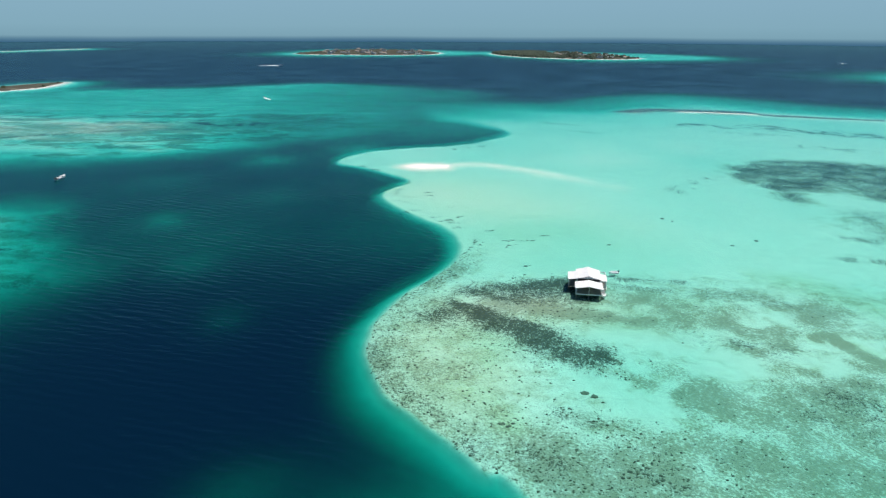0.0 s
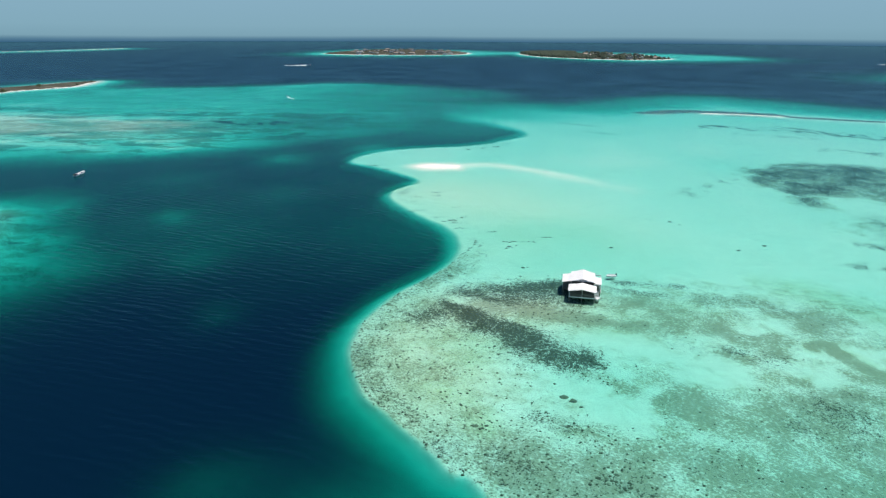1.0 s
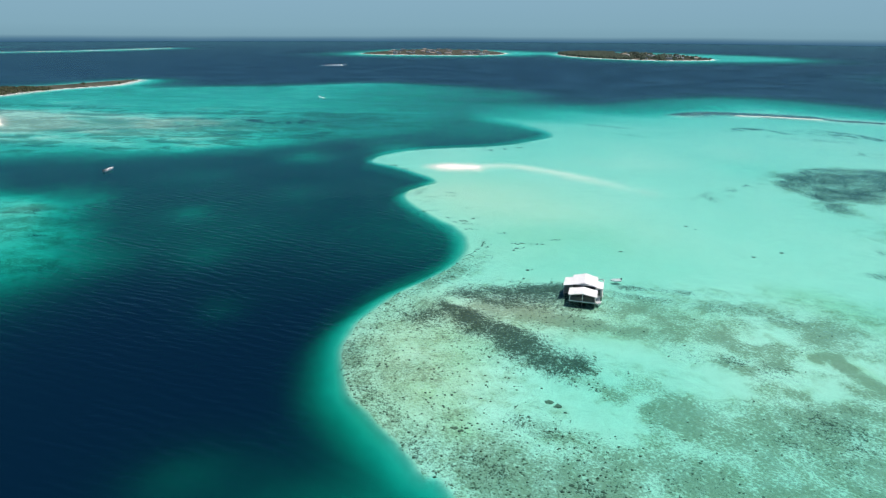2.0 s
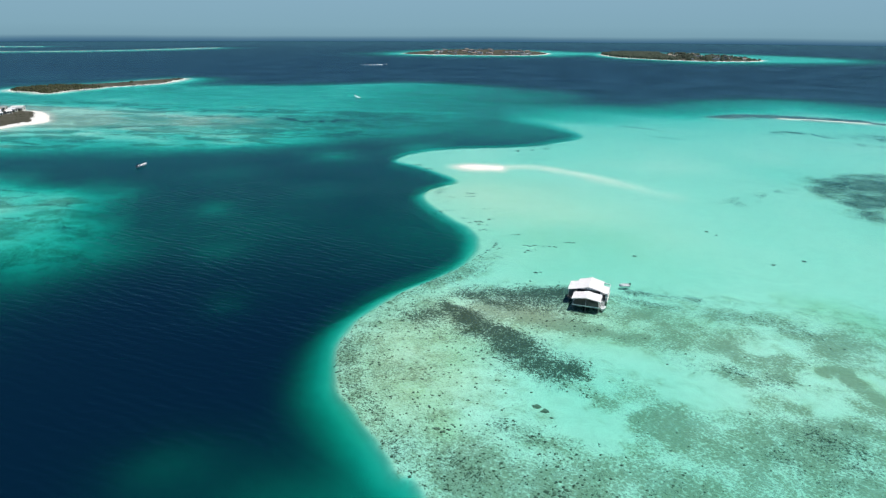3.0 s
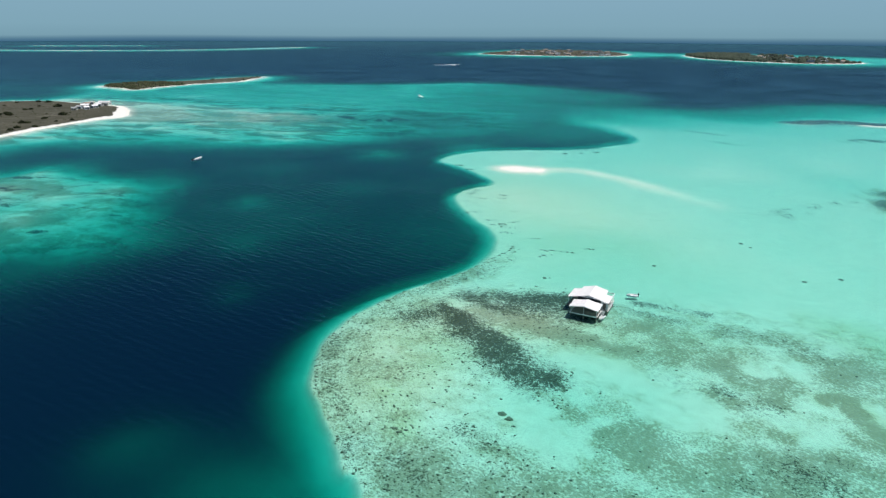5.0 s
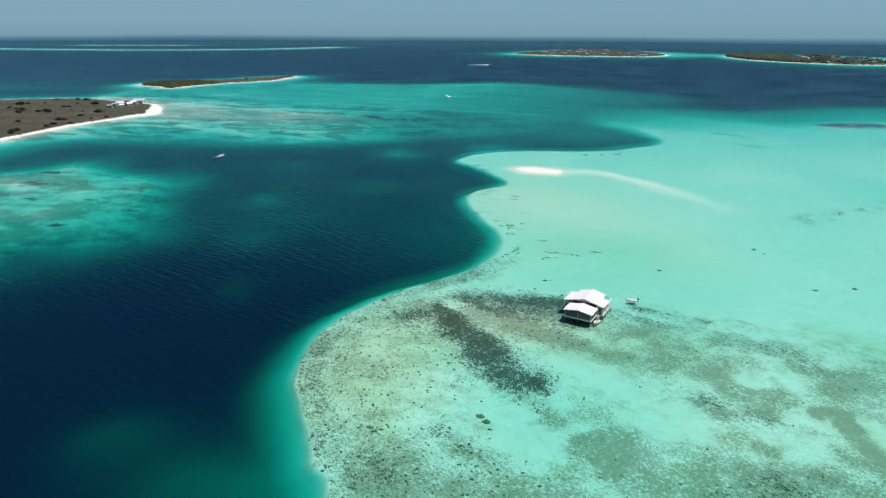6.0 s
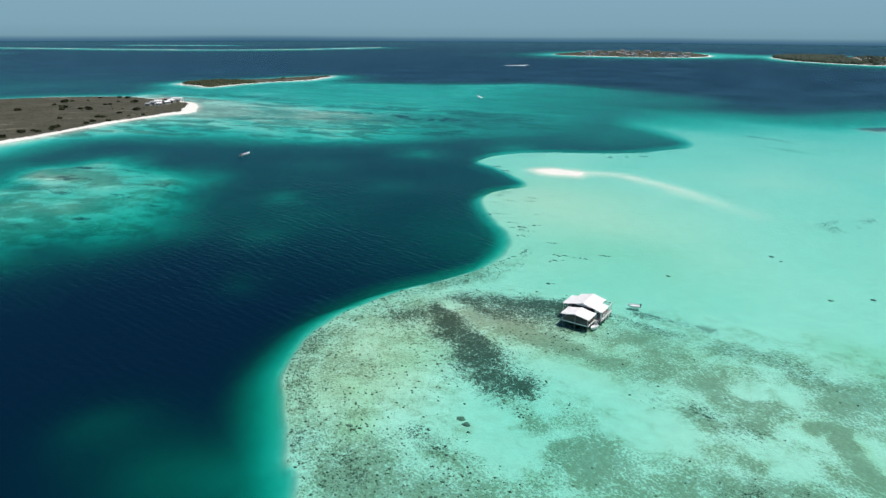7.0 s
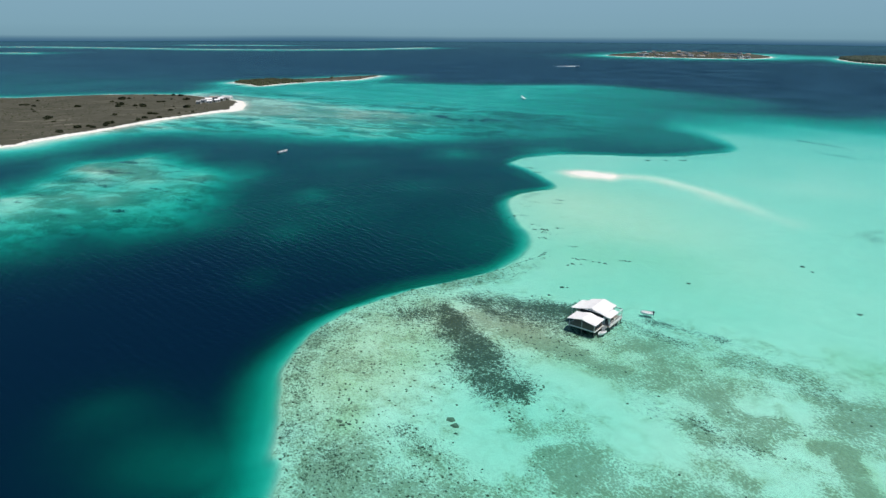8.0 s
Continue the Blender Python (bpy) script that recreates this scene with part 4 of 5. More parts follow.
    part("lean_to_rail", boxes((-5.98, -5.92, 5.9, 12.0, deck_z + 0.85, deck_z + 0.92), (-5.98, -5.92, 5.9, 12.0, deck_z + 0.4, deck_z + 0.45)), WOOD, house)
    # covered gallery on the other side, its far end open to the sky
    part("gallery_roof", corrugated((5.65, 5.4, 3.62), (5.65, 11.0, 3.62), (3.36, 5.4, 4.02), (3.36, 11.0, 4.02), 18), WHITE_ROOF, house, "white gallery roof sheet")
    for py in (5.7, 8.3, 10.9, 13.4):
        part("gallery_post", pole(5.4, py, deck_z, 3.6, 0.075), PALE_WOOD, house)
    part("gallery_frame", boxes((3.4, 5.6, 13.36, 13.5, 3.5, 3.7), (5.45, 5.6, 11.05, 13.35, 3.5, 3.7), (3.4, 3.52, 11.05, 13.35, 3.5, 3.7)), WHITE_ROOF, house, "white open roof frame")
    part("gallery_wall", wall_with_gaps("x", 5.75, 3.36, 5.3, deck_z, 3.5, [(4.0, 4.9, deck_z + 0.05, deck_z + 1.9)]), WHITE_WALL, house)
    part("gallery_wall", boxes((5.36, 5.44, 6.0, 8.2, deck_z, deck_z + 0.34), (5.36, 5.44, 8.4, 10.8, deck_z, deck_z + 0.34), (5.36, 5.44, 11.0, 13.3, deck_z, deck_z + 0.34)), WHITE_WALL, house, "white kerb board")
    for k in range(11):
        by = 6.1 + k * 0.7
        part("baluster", boxes((5.375, 5.425, by - 0.025, by + 0.025, deck_z + 0.34, deck_z + 0.88), bevel=0), PALE_WOOD, house)
    part("gallery_rail", boxes((5.35, 5.45, 5.8, 13.3, deck_z + 0.88, deck_z + 0.95)), PALE_WOOD, house)
    for px, py, z1, dy in ((5.4, 8.3, 1.2, 2.3), (5.4, 10.9, 1.2, 2.3)):
        bm = pole(px, py, -0.4, deck_z - 0.2, 0.06, 0.06, lean=(0, dy))
        part("brace", bm, PALE_WOOD, house, "slanting pale brace")
    # steps down to the water
    ladder = part("ladder", boxes((3.95, 5.0, 4.0, 4.06, -0.3, deck_z + 0.1), (3.95, 5.0, 4.9, 4.96, -0.3, deck_z + 0.1)), PALE_WOOD, house, "pale boarding steps")
    for i in range(5):
        part("tread", boxes((3.98 + 0.2 * i, 4.2 + 0.2 * i, 4.07, 4.89, deck_z - 0.24 * i - 0.05, deck_z - 0.24 * i)), PALE_WOOD, ladder)
    return house


HOUSE_AT = pose(43.8, 173.3, 0, 0, 0, -9.5)
stilt_house(HOUSE_AT)


# ------------------------------------------------------------------ boats
def hull(length, beam, height, sheer, draft, inner=False, inset=0.12):
    """A boat's shell: pointed bow towards +y, flat stern, open inside."""
    bm = bmesh.new()
    rings, n = [], 14
    for i in range(n + 1):
        u = i / n
        w = beam / 2 * (0.86 + 0.14 * math.sin(math.pi * min(u * 1.1, 1))) * (1 - max(0, (u - 0.55) / 0.45) ** 2.2) + 0.02
        top = height + sheer * u ** 2.2
        rake = 0.10 * length * max(0, u - 0.7) / 0.3
        yb = -length / 2 + length * u
        yk = yb - rake * 0.8
        keel = -draft * (1 - max(0, (u - 0.75) / 0.25) ** 2)
        t = inset * min(1, w / 0.3)
        ring = [(-w, yb, top), (-w * 0.97, yb, top * 0.45), (-w * 0.78, yk, keel * 0.4 + 0.02), (0, yk, keel), (w * 0.78, yk, keel * 0.4 + 0.02), (w * 0.97, yb, top * 0.45), (w, yb, top),
                (w - t, yb, top + 0.01), (w * 0.9 - t * 0.5, yb, 0.55 * height), (-w * 0.9 + t * 0.5, yb, 0.55 * height), (-w + t, yb, top + 0.01)]
        rings.append([bm.verts.new(p) for p in ring])
    for a, b in zip(rings, rings[1:]):
        for i in range(len(a)):
            j = (i + 1) % len(a)
            bm.faces.new((a[i], a[j], b[j], b[i]))
    # stern board closes the shell
    s = rings[0]
    bm.faces.new(s[:7][::-1] + s[7:][::-1])
    e = rings[-1]
    bm.faces.new(e)
    bmesh.ops.recalc_face_normals(bm, faces=bm.faces)
    return bm


def outboard(boat, x, y, z):
    motor = part("outboard_motor", boxes((x - 0.17, x + 0.17, y - 0.42, y + 0.05, z + 0.1, z + 0.58), bevel=0.09), BLACK, boat, "black outboard motor")
    part("shaft", boxes((x - 0.07, x + 0.07, y - 0.3, y - 0.12, z - 0.75, z + 0.1), bevel=0.03), BLACK, motor)
    part("bracket", boxes((x - 0.12, x + 0.12, y - 0.14, y + 0.12, z - 0.1, z + 0.12), bevel=0.02), HULL_INSIDE, motor)


def rowing_tender(m):
    boat = tagged(empty("dinghy", m), "small white dinghy with black outboard moored beside stilt house", "boat")
    shell = part("hull", hull(3.5, 1.75, 0.5, 0.22, 0.12), HULL, boat)
    part("floor", prism([(-0.6, 0.27), (0.6, 0.27), (0.55, 0.31), (-0.55, 0.31)], -1.6, 0.7), HULL_INSIDE, shell)
    for y in (-0.75, 0.35):
        part("bench", boxes((-0.72, 0.72, y - 0.14, y + 0.14, 0.38, 0.43)), HULL_INSIDE, boat)
    part("rub_rail", boxes((-0.90, -0.84, -1.72, 0.1, 0.42, 0.5)), HULL_INSIDE, boat, "grey rub rail")
    part("rub_rail", boxes((0.84, 0.90, -1.72, 0.1, 0.42, 0.5)), HULL_INSIDE, boat, "grey rub rail")
    outboard(boat, 0, -1.72, 0.45)
    return boat


rowing_tender(pose(56.5, 194.0, 0.0, 0, 0, 105))


def skiff(m):
    boat = tagged(empty("skiff", m), "white open skiff tied alongside the stilt house deck", "boat")
    part("hull", hull(3.2, 1.3, 0.45, 0.2, 0.12), HULL, boat)
    for y in (-0.7, 0.2):
        part("bench", boxes((-0.52, 0.52, y - 0.14, y + 0.14, 0.36, 0.41)), HULL, boat)
    outboard(boat, 0, -1.6, 0.42)
    return boat


skiff(HOUSE_AT @ pose(4.7, 2.6, 0, 0, 0, 172))


def fishing_boat(m):
    boat = tagged(empty("fishing_boat", m), "long white open fishing boat at anchor on deep water", "boat")
    shell = part("hull", hull(9.2, 2.3, 0.85, 0.55, 0.25), HULL, boat)
    for s in (-1, 1):
        part("stripe", boxes((s * 1.178 - 0.022, s * 1.178 + 0.022, -4.2, 0.8, 0.4, 0.55), bevel=0), BLUE_BAND, shell, "navy stripe")
    # dark block added to deepen the stern's tone; no cover is known
    part("stern_dark_block", boxes((-0.95, 0.95, -4.45, -3.2, 0.62, 1.0), bevel=0.08), BLACK, boat, "dark block added to darken the stern")
    part("bow_deck", prism([(-0.7, 0.98), (0.7, 0.98), (0.6, 1.05), (-0.6, 1.05)], 1.6, 3.6), HULL, boat)
    part("floor", prism([(-0.95, 0.62), (0.95, 0.62), (0.92, 0.66), (-0.92, 0.66)], -4.4, 1.7), HULL, shell)
    for y in (-2.9, -1.4, 0.1):
        part("bench", boxes((-1.02, 1.02, y - 0.18, y + 0.18, 0.78, 0.84)), HULL, boat)
    console = part("console", boxes((-0.4, 0.4, -2.3, -1.9, 0.2, 1.25), bevel=0.06), HULL, boat)
    part("windscreen", boxes((-0.38, 0.38, -1.92, -1.88, 1.25, 1.55), bevel=0), DARK_GAP, console)
    for mx in (-0.42, 0.42):
        outboard(boat, mx, -4.62, 0.95)
    return boat


fishing_boat(pose(-207.2, 329.5, 0.0, 0, 0, 1))


def wake(boat, length, wide, seed):
    """Broken foam behind a boat that lies in its own trail."""
    bm, r = bmesh.new(), random.Random(seed)
    for i in range(240):
        u = r.random() ** 1.3
        w = wide * (0.3 + 0.7 * u)
        x, y, s = r.uniform(-w, w) * 0.5, -3.5 - u * length, (0.6 + 1.1 * r.random()) * (1.2 - 0.8 * u)
        vs = [bm.verts.new((x + s * math.cos(a) * (0.7 + 0.5 * r.random()), y + 2.2 * s * math.sin(a) * (0.7 + 0.5 * r.random()), 0.02 + 0.002 * (i % 9))) for a in (0, 1.05, 2.1, 3.14, 4.19, 5.24)]
        top = bm.verts.new((x, y, (0.25 + 0.9 * r.random()) * (1.1 - u)))
        for k in range(6):
            bm.faces.new((vs[k], vs[(k + 1) % 6], top))
    ob = part("wake_foam", bm, FOAM, boat, "broken white foam")
    ob["kind"] = "stuff"


def speed_boat(m, seed, trail, label):
    boat = tagged(empty("motor_boat", m), label, "boat", "boats under way")
    part("hull", hull(8.5, 2.6, 1.0, 0.6, 0.2), HULL, boat)
    cabin = part("cabin", boxes((-0.9, 0.9, -1.5, 1.2, 0.3, 1.9), bevel=0.15), HULL, boat)
    part("windscreen", boxes((-0.8, 0.8, 1.2, 1.26, 1.25, 1.75), bevel=0), DARK_GAP, cabin)
    part("canopy", boxes((-1.1, 1.1, -2.6, 1.3, 2.05, 2.15), bevel=0.03), HULL, boat)
    outboard(boat, 0, -4.25, 0.9)
    wake(boat, trail, 3.2, seed)
    return boat


# ------------------------------------------------------------------ scattered coral heads and weed clumps on the reef flat
def lumps(name, places, sizes, material, flat, label, category, sides=6, seed=3):
    """Many low rounded clumps as one mesh; places: x, y, base z."""
    r = np.random.RandomState(seed)
    k = len(places)
    ang = np.arange(sides) * 2 * np.pi / sides
    v = np.zeros((k, 2 * sides + 1, 3))
    turn = r.rand(k, 1) * 6.28
    for ring, (rad, h) in enumerate(((1.0, 0.0), (0.72, 0.75))):
        jit = 0.7 + 0.6 * r.rand(k, sides)
        v[:, ring * sides:(ring + 1) * sides, 0] = np.cos(ang + turn) * rad * jit * sizes[:, None]
        v[:, ring * sides:(ring + 1) * sides, 1] = np.sin(ang + turn) * rad * jit * sizes[:, None] * (0.55 + 0.45 * r.rand(k, 1))
        v[:, ring * sides:(ring + 1) * sides, 2] = (h * flat * sizes[:, None] * (0.7 + 0.6 * r.rand(k, sides))) - (0.12 if ring == 0 else 0)
    v[:, -1, 2] = flat * sizes
    v += places[:, None, :]
    base = (np.arange(k) * (2 * sides + 1))[:, None]
    i = np.arange(sides)
    j = (i + 1) % sides
    quads = (base[:, :, None] + np.stack([i, j, sides + j, sides + i], -1)[None]).reshape(-1, 4)
    tops = (base[:, :, None] + np.stack([sides + i, sides + j, np.full(sides, 2 * sides)], -1)[None]).reshape(-1, 3)
    flat_v = v.reshape(-1, 3)
    ob = sheet(name, flat_v[:, 0], flat_v[:, 1], flat_v[:, 2], quads, tops, material)
    return tagged(ob, label, category, kind="stuff")


r = np.random.RandomState(11)
cx, cy = np.where(r.rand(120000) < 0.75, r.uniform(-25, 55, 120000), r.uniform(40, 135, 120000)), r.uniform(78, 215, 120000)
cz, cd, cc = bed(cx, cy)
chance = np.clip(cc[:, 0] * 0.8 + cc[:, 1] * 0.7 - 0.12, 0, 1) * (cd < 4) * np.where(cx < 45, 1.0, 0.3)
keep = r.rand(len(cx)) < chance * 0.36
size = 0.07 + 0.30 * r.rand(keep.sum()) ** 5
lumps("coral_heads", np.stack([cx[keep], cy[keep], cz[keep] + 0.02], -1), size, CORAL, 0.5, "dark weed-grown coral heads scattered over pale sand", "coral")

# larger heads standing singly, and loose groups of them along the edge of the deep water
big = [(32.0, 122.0, 1.1), (33.9, 120.4, 1.0), (35.2, 118.2, 0.5), (28.4, 202.7, 0.8), (30, 203.2, 0.5), (27, 194.5, 0.6), (36.1, 192.7, 0.7),
       (95, 262, 0.9), (98, 258, 0.7), (63, 226, 0.8), (110, 226, 0.9), (122, 232, 1.0)]
groups = [(36, 95), (38, 94), (40, 92.5), (41.5, 91), (14.0, 109.5), (-25, 303.5), (-23.2, 290), (-18, 296), (-17.4, 287), (-8, 305.5), (-7.6, 299), (-16.3, 271.3), (-3.6, 262), (-0.2, 256), (1.2, 258), (3.3, 253.7), (6.2, 262), (5.4, 247.2), (7.8, 253.8), (12.1, 228.8), (14.1, 225.7),
          (9.5, 220.2), (8, 214.5), (19.6, 243.4), (25.6, 230.5), (24.3, 223.8), (33.5, 230.8), (40.6, 236.8), (-49.6, 370), (-40.2, 360.4), (6.4, 430.5), (16.1, 435.4), (26.1, 442), (0.9, 278.3)]
rr = random.Random(13)
for gx, gy in groups:
    for k in range(rr.randint(4, 9)):
        u, (ax, ay) = rr.gauss(0, 1.3), (0.3, 0.95) if 205 < gy < 235 and gx < 22 else (0.95, 0.2)
        big.append((gx + ax * u + rr.gauss(0, 0.45), gy + ay * u + rr.gauss(0, 0.6), rr.uniform(0.2, 0.6) * (1.0 if gy < 350 else 1.8)))
bz, _, _ = bed(np.array([b[0] for b in big], float), np.array([b[1] for b in big], float))
lumps("coral_patches", np.array([(bx, by, z0) for (bx, by, _), z0 in zip(big, bz)]), np.array([b[2] for b in big]), CORAL, 0.3, "larger dark coral patches on pale sand", "coral", 9)


# ------------------------------------------------------------------ the islands: huts, shrubs, trees
def leafy(seed, spread_xy, height, clumps, leaf=0.55, lift=0.25):
    """A low crown of many small leaf clumps with an uneven outline and gaps."""
    rr = random.Random(seed)
    bm = bmesh.new()
    for _ in range(clumps):
        a, d = rr.uniform(0, 6.28), spread_xy * math.sqrt(rr.random())
        h = height * (lift + (1 - lift) * rr.random() * (1 - 0.6 * (d / spread_xy) ** 2))
        c = Vector((d * math.cos(a), d * math.sin(a) * 0.85, h))
        for _ in range(3):
            n = Vector((rr.gauss(0, 1), rr.gauss(0, 1), rr.gauss(0.6, 0.7))).normalized()
            u = n.orthogonal().normalized()
            v = n.cross(u)
            s = leaf * (0.6 + 0.8 * rr.random())
            o = c + Vector((rr.gauss(0, leaf), rr.gauss(0, leaf), rr.gauss(0, leaf * 0.5)))
            bm.faces.new([bm.verts.new(o + u * s * p + v * s * q) for p, q in ((-1, -0.5), (0.2, -0.8), (1, 0.1), (0.1, 0.9))])
    return bm


def shrub(m, seed, wide, high):
    ob = tagged(empty("shrub", m), "dark green coastal shrub on dry sandy scrub", "shrub", "shrubs on the islands")
    part("stems", pole(0, 0, -0.3, high * 0.6, 0.12 * high / 2, 0.05, 5, (0.2, 0.1)), BARK, ob)
    part("crown", leafy(seed, wide, high, 70, 0.5 * wide / 2.2), LEAVES, ob)
    return ob


def ground_z(px, py):
    return float(bed(np.array([float(px)]), np.array([float(py)]))[0][0])


kinds = [shrub(pose(-548.0, 403.0, 1.5), 1, 2.6, 2.2), shrub(pose(-574.0, 469.0, 1.5), 2, 3.4, 2.6), shrub(pose(-508.0, 446.0, 1.5), 3, 2.2, 1.8)]
spots = [(-609, 381), (-604, 384), (-562, 366), (-566, 368), (-581, 475), (-575, 479), (-518, 474), (-546, 444), (-560, 448), (-507, 438), (-496, 439), (-566, 491), (-573, 536), (-558, 535), (-457, 381), (-441, 406),
         (-446, 432), (-437, 408), (-517, 426), (-588, 382), (-419, 331), (-530, 500), (-512, 505), (-470, 455)]
rr = random.Random(5)
for _ in range(12):
    spots.append((rr.uniform(-640, -440), rr.uniform(300, 540)))
for _ in range(14):
    u = rr.random()
    spots.append((-408 + rr.uniform(-6, 3) - 16 * u, 300 + 140 * u))
xs, ys = np.array([s[0] for s in spots], float), np.array([s[1] for s in spots], float)
zs, _, cs = bed(xs, ys)
for i, (px, py) in enumerate(spots):
    if cs[i, 2] > 0.55:
        s = copy_thing(kinds[i % 3], pose(px, py, zs[i], 0, 0, rr.uniform(0, 360)) @ Matrix.Scale(rr.uniform(0.4, 0.9), 4))
for k, (px, py) in zip(kinds, ((-548, 403), (-574, 469), (-508, 446))):
    k.location.z = ground_z(px, py)


def scrub_stuff(name, count, seed, box_xy, tall, material, label, need, size=1.4):
    """Low bushes too many to count, as one mesh on dry ground. need: keeps a place or not."""
    q = np.random.RandomState(seed)
    px, py = q.uniform(box_xy[0], box_xy[1], count), q.uniform(box_xy[2], box_xy[3], count)
    pz, _, pc = bed(px, py)
    ok = (pc[:, 2] > 0.6) & need(px, py, q.rand(count))
    sizes = size * (0.5 + q.rand(ok.sum()))
    lumps(name, np.stack([px[ok], py[ok], pz[ok]], -1), sizes, material, tall, label, "bushes", 7, seed)


scrub_stuff("low_scrub", 9000, 21, (-720, -395, 230, 560), 0.45, LEAVES, "low grey-green scrub covering the flat island", lambda x, y, p: p < 0.12 + 0.5 * rough(x, y, 40, 3, 31) ** 3, 0.7)
scrub_stuff("spit_scrub", 6000, 22, (-720, -550, 690, 990), 0.95, LEAVES, "green scrub on the sand spit island", lambda x, y, p: (p < 1.0 * rough(x, y, 25, 3, 32)) & (y < 800) | (p < 0.01), 1.8)
scrub_stuff("far_scrub", 6000, 23, (-520, 0, 2140, 2790), 0.45, FAR_LEAVES, "low scrub on a distant flat island", lambda x, y, p: p < 0.55 * rough(x, y, 120, 3, 33) ** 1.5, 3.2)
scrub_stuff("far_mangroves", 9000, 24, (160, 620, 1890, 2560), 1.0, MANGROVE, "dense dark mangrove wood on a distant island", lambda x, y, p: (x < 330 + 40 * rough(x, y, 60, 2, 34)) | (p < 0.10 * rough(x, y, 90, 3, 35)), 5.5)


def hut(m, wide, deep, high, roof_material, wall_material, label, flat=False, group="huts on the islands"):
    ob = tagged(empty("hut", m), label, "house", group)
    walls = [wall_with_gaps("x", -deep / 2, -wide / 2, wide / 2, 0, high, [(-wide * 0.35, -wide * 0.12, 0.9, 2.0), (0.1 * wide, 0.1 * wide + 1.0, 0.02, 2.1)], 0.2)]
    part("front_wall", walls[0], wall_material, ob)
    part("back_wall", wall_with_gaps("x", deep / 2, -wide / 2, wide / 2, 0, high, [(-wide * 0.2, wide * 0.2, 0.9, 2.0)], 0.2), wall_material, ob)
    for sx in (-wide / 2 + 0.1, wide / 2 - 0.1):
        part("side_wall", wall_with_gaps("y", sx, -deep / 2 + 0.1, deep / 2 - 0.1, 0, high, [(-deep * 0.2, deep * 0.2, 0.9, 2.0)], 0.2), wall_material, ob)
        part("window", boxes((sx - 0.02, sx + 0.02, -deep * 0.2, deep * 0.2, 0.9, 2.0), bevel=0), DARK_GAP, ob)
    part("window", boxes((-wide * 0.35, -wide * 0.12, -deep / 2 - 0.02, -deep / 2 + 0.02, 0.9, 2.0), bevel=0), DARK_GAP, ob)
    part("door", boxes((0.1 * wide, 0.1 * wide + 1.0, -deep / 2 - 0.03, -deep / 2 + 0.03, 0.02, 2.1), bevel=0), DARK_GAP, ob)
    if flat:
        part("roof", boxes((-wide / 2 - 0.4, wide / 2 + 0.4, -deep / 2 - 0.4, deep / 2 + 0.4, high, high + 0.22)), roof_material, ob)
    else:
        top = high + 0.28 * deep
        part("roof", corrugated((-wide / 2 - 0.4, -deep / 2 - 0.5, high - 0.1), (wide / 2 + 0.4, -deep / 2 - 0.5, high - 0.1), (-wide / 2 - 0.4, -0.01, top), (wide / 2 + 0.4, -0.01, top), 8, 0.08), roof_material, ob)
        part("roof", corrugated((-wide / 2 - 0.4, deep / 2 + 0.5, high - 0.1), (wide / 2 + 0.4, deep / 2 + 0.5, high - 0.1), (-wide / 2 - 0.4, 0.01, top), (wide / 2 + 0.4, 0.01, top), 8, 0.08), roof_material, ob)
        part("gable", prism([(-deep / 2, high), (deep / 2, high), (0, top - 0.12)], -wide / 2 + 0.02, -wide / 2 + 0.18), wall_material, ob).matrix_basis = pose(0, 0, 0, 0, 0, 90)
        part("gable", prism([(-deep / 2, high), (deep / 2, high), (0, top - 0.12)], wide / 2 - 0.18, wide / 2 - 0.02), wall_material, ob).matrix_basis = pose(0, 0, 0, 0, 0, 90)
    return ob


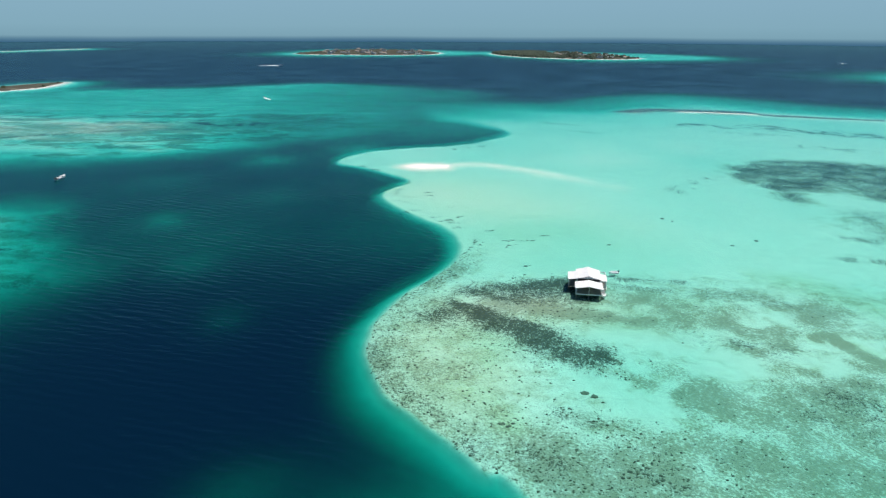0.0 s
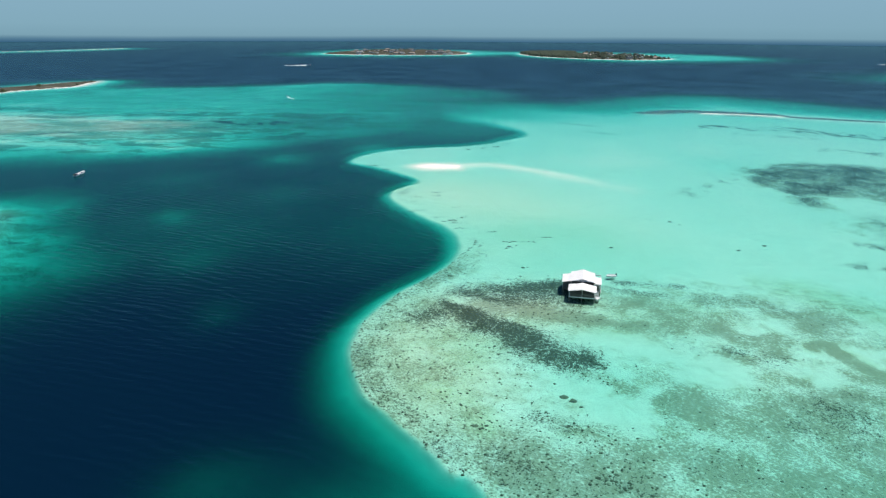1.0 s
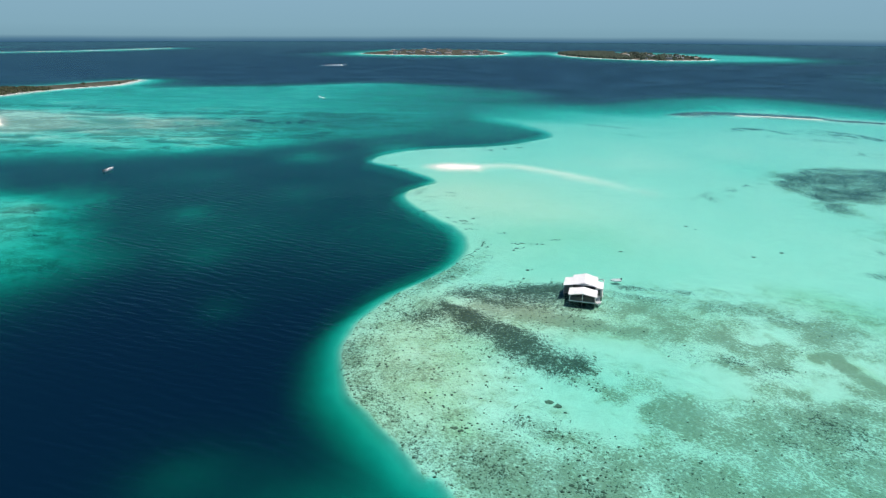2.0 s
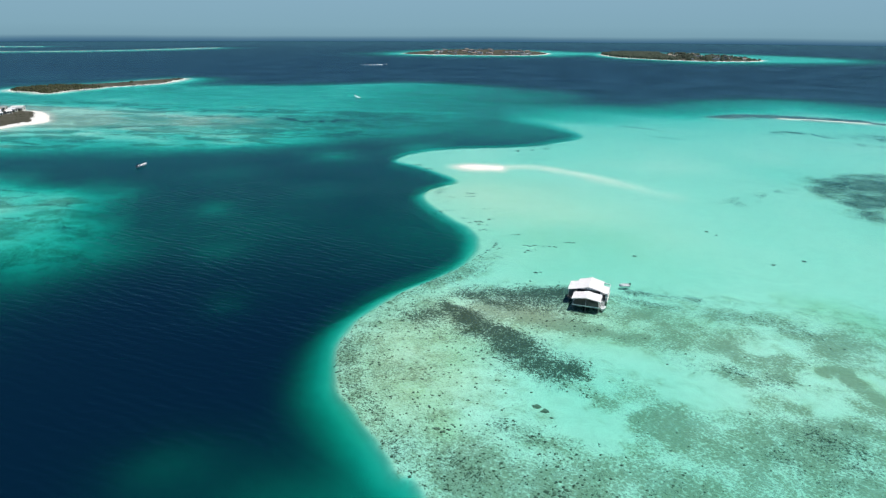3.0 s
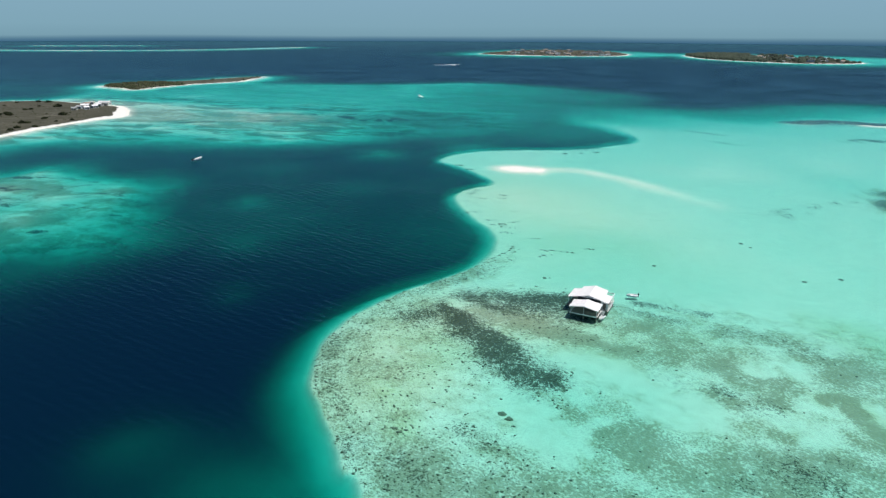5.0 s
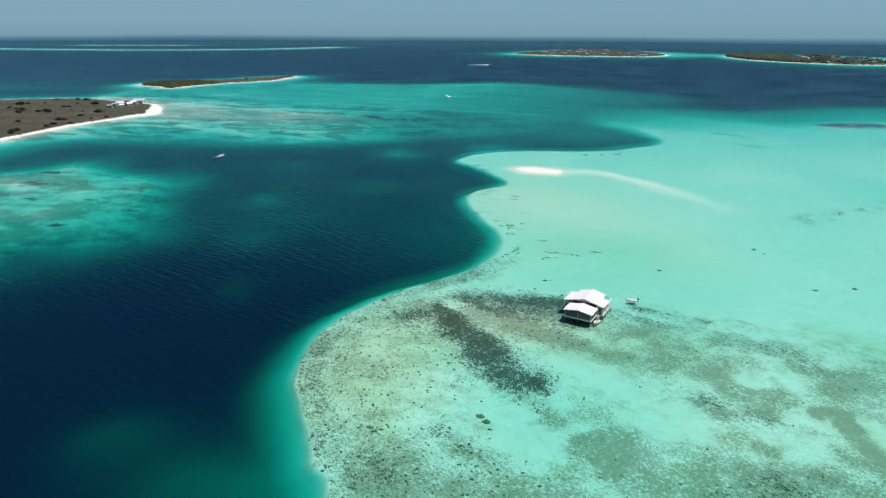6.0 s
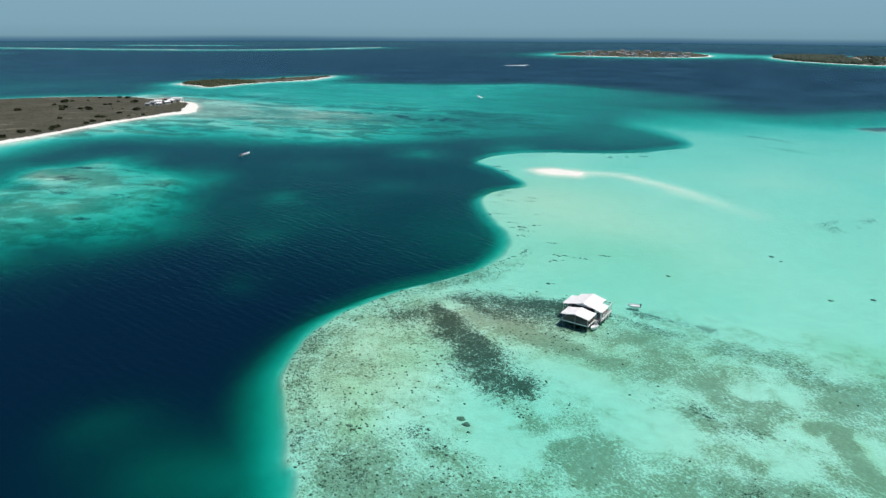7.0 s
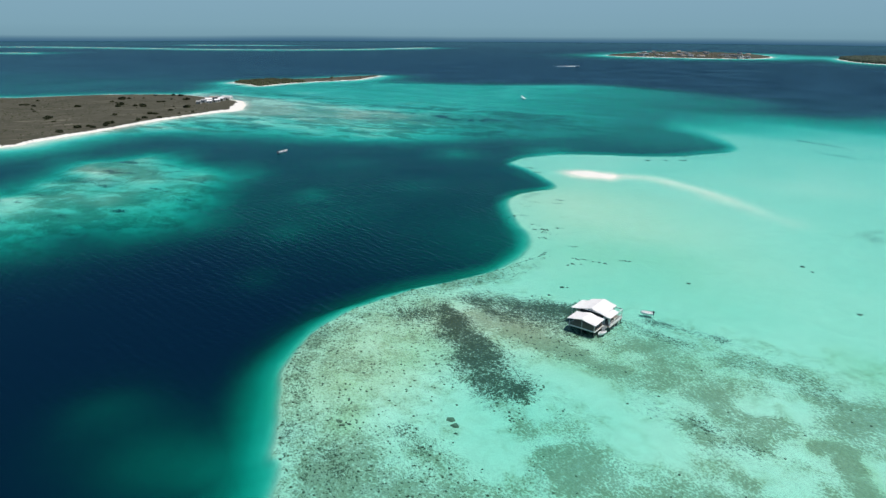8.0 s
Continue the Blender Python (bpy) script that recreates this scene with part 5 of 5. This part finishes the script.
# the fishing camp at the point of the island
camp = [(-493, 546, 11, 6, 2.8, 20, WHITE_ROOF, WHITE_WALL), (-486, 538, 8, 5, 2.6, 35, GREY_ROOF, CREAM_WALL), (-482, 528, 7, 4.5, 2.5, 10, WHITE_ROOF, CREAM_WALL),
        (-482, 510, 7, 5, 2.6, 40, WHITE_ROOF, WHITE_WALL), (-471, 511, 6, 4, 2.5, 80, WHITE_ROOF, CREAM_WALL), (-478, 500, 5, 4, 2.4, 15, GREY_ROOF, WHITE_WALL),
        (-500, 530, 5, 4, 2.4, 60, RED_ROOF, CREAM_WALL), (-472, 488, 4.5, 3.5, 2.3, 25, GREY_ROOF, CREAM_WALL), (-508, 545, 5, 4, 2.4, 5, GREY_ROOF, CREAM_WALL), (-468, 498, 4.5, 3.5, 2.3, 70, WHITE_ROOF, WHITE_WALL)]
for px, py, w, d, h, turn, roof_m, wall_m in camp:
    hut(pose(px, py, ground_z(px, py) - 0.1, 0, 0, turn), w, d, h, roof_m, wall_m, "low pale fishing hut by the sandy island beach")

# houses of the far village
first = hut(pose(-400, 2300, 2.2), 16, 10, 3.6, WHITE_ROOF, WHITE_WALL, "white house in the village on a distant island", True, "far village houses")
second = hut(pose(-330, 2420, 2.2), 14, 10, 3.2, RED_ROOF, CREAM_WALL, "low house with muted brown roof on a distant island", False, "far village houses")
third = hut(pose(-250, 2260, 2.2), 15, 8, 5.0, GREY_ROOF, WHITE_WALL, "two storey pale house on a distant island", True, "far village houses")
rr = random.Random(9)
for k in range(74):
    if k < 40:
        px, py = rr.uniform(-480, -40), rr.uniform(2190, 2700)
    else:
        px, py = rr.uniform(340, 560), rr.uniform(1945, 2380)
    zz, _, cc1 = bed(np.array([px]), np.array([py]))
    if cc1[0, 2] > 0.9:
        copy_thing((first, third, first, second, third)[k % 5], pose(px, py, float(zz[0]) - 0.1, 0, 0, rr.uniform(-25, 25)))
for k, (px, py) in ((first, (-400, 2300)), (second, (-330, 2420)), (third, (-250, 2260))):
    k.location.z = ground_z(px, py) - 0.1

speed_boat(pose(-376, 1474, 0, 0, 0, -75) @ Matrix.Scale(1.35, 4), 4, 36, "white motor boat under way leaving a foam wake")
speed_boat(pose(-215, 757, 0, 0, 0, 35) @ Matrix.Scale(0.7, 4), 6, 26, "white motor boat with broken foam behind it")
speed_boat(pose(1038, 1725, 0, 0, 0, 80), 8, 14, "white motor boat far out on blue water")
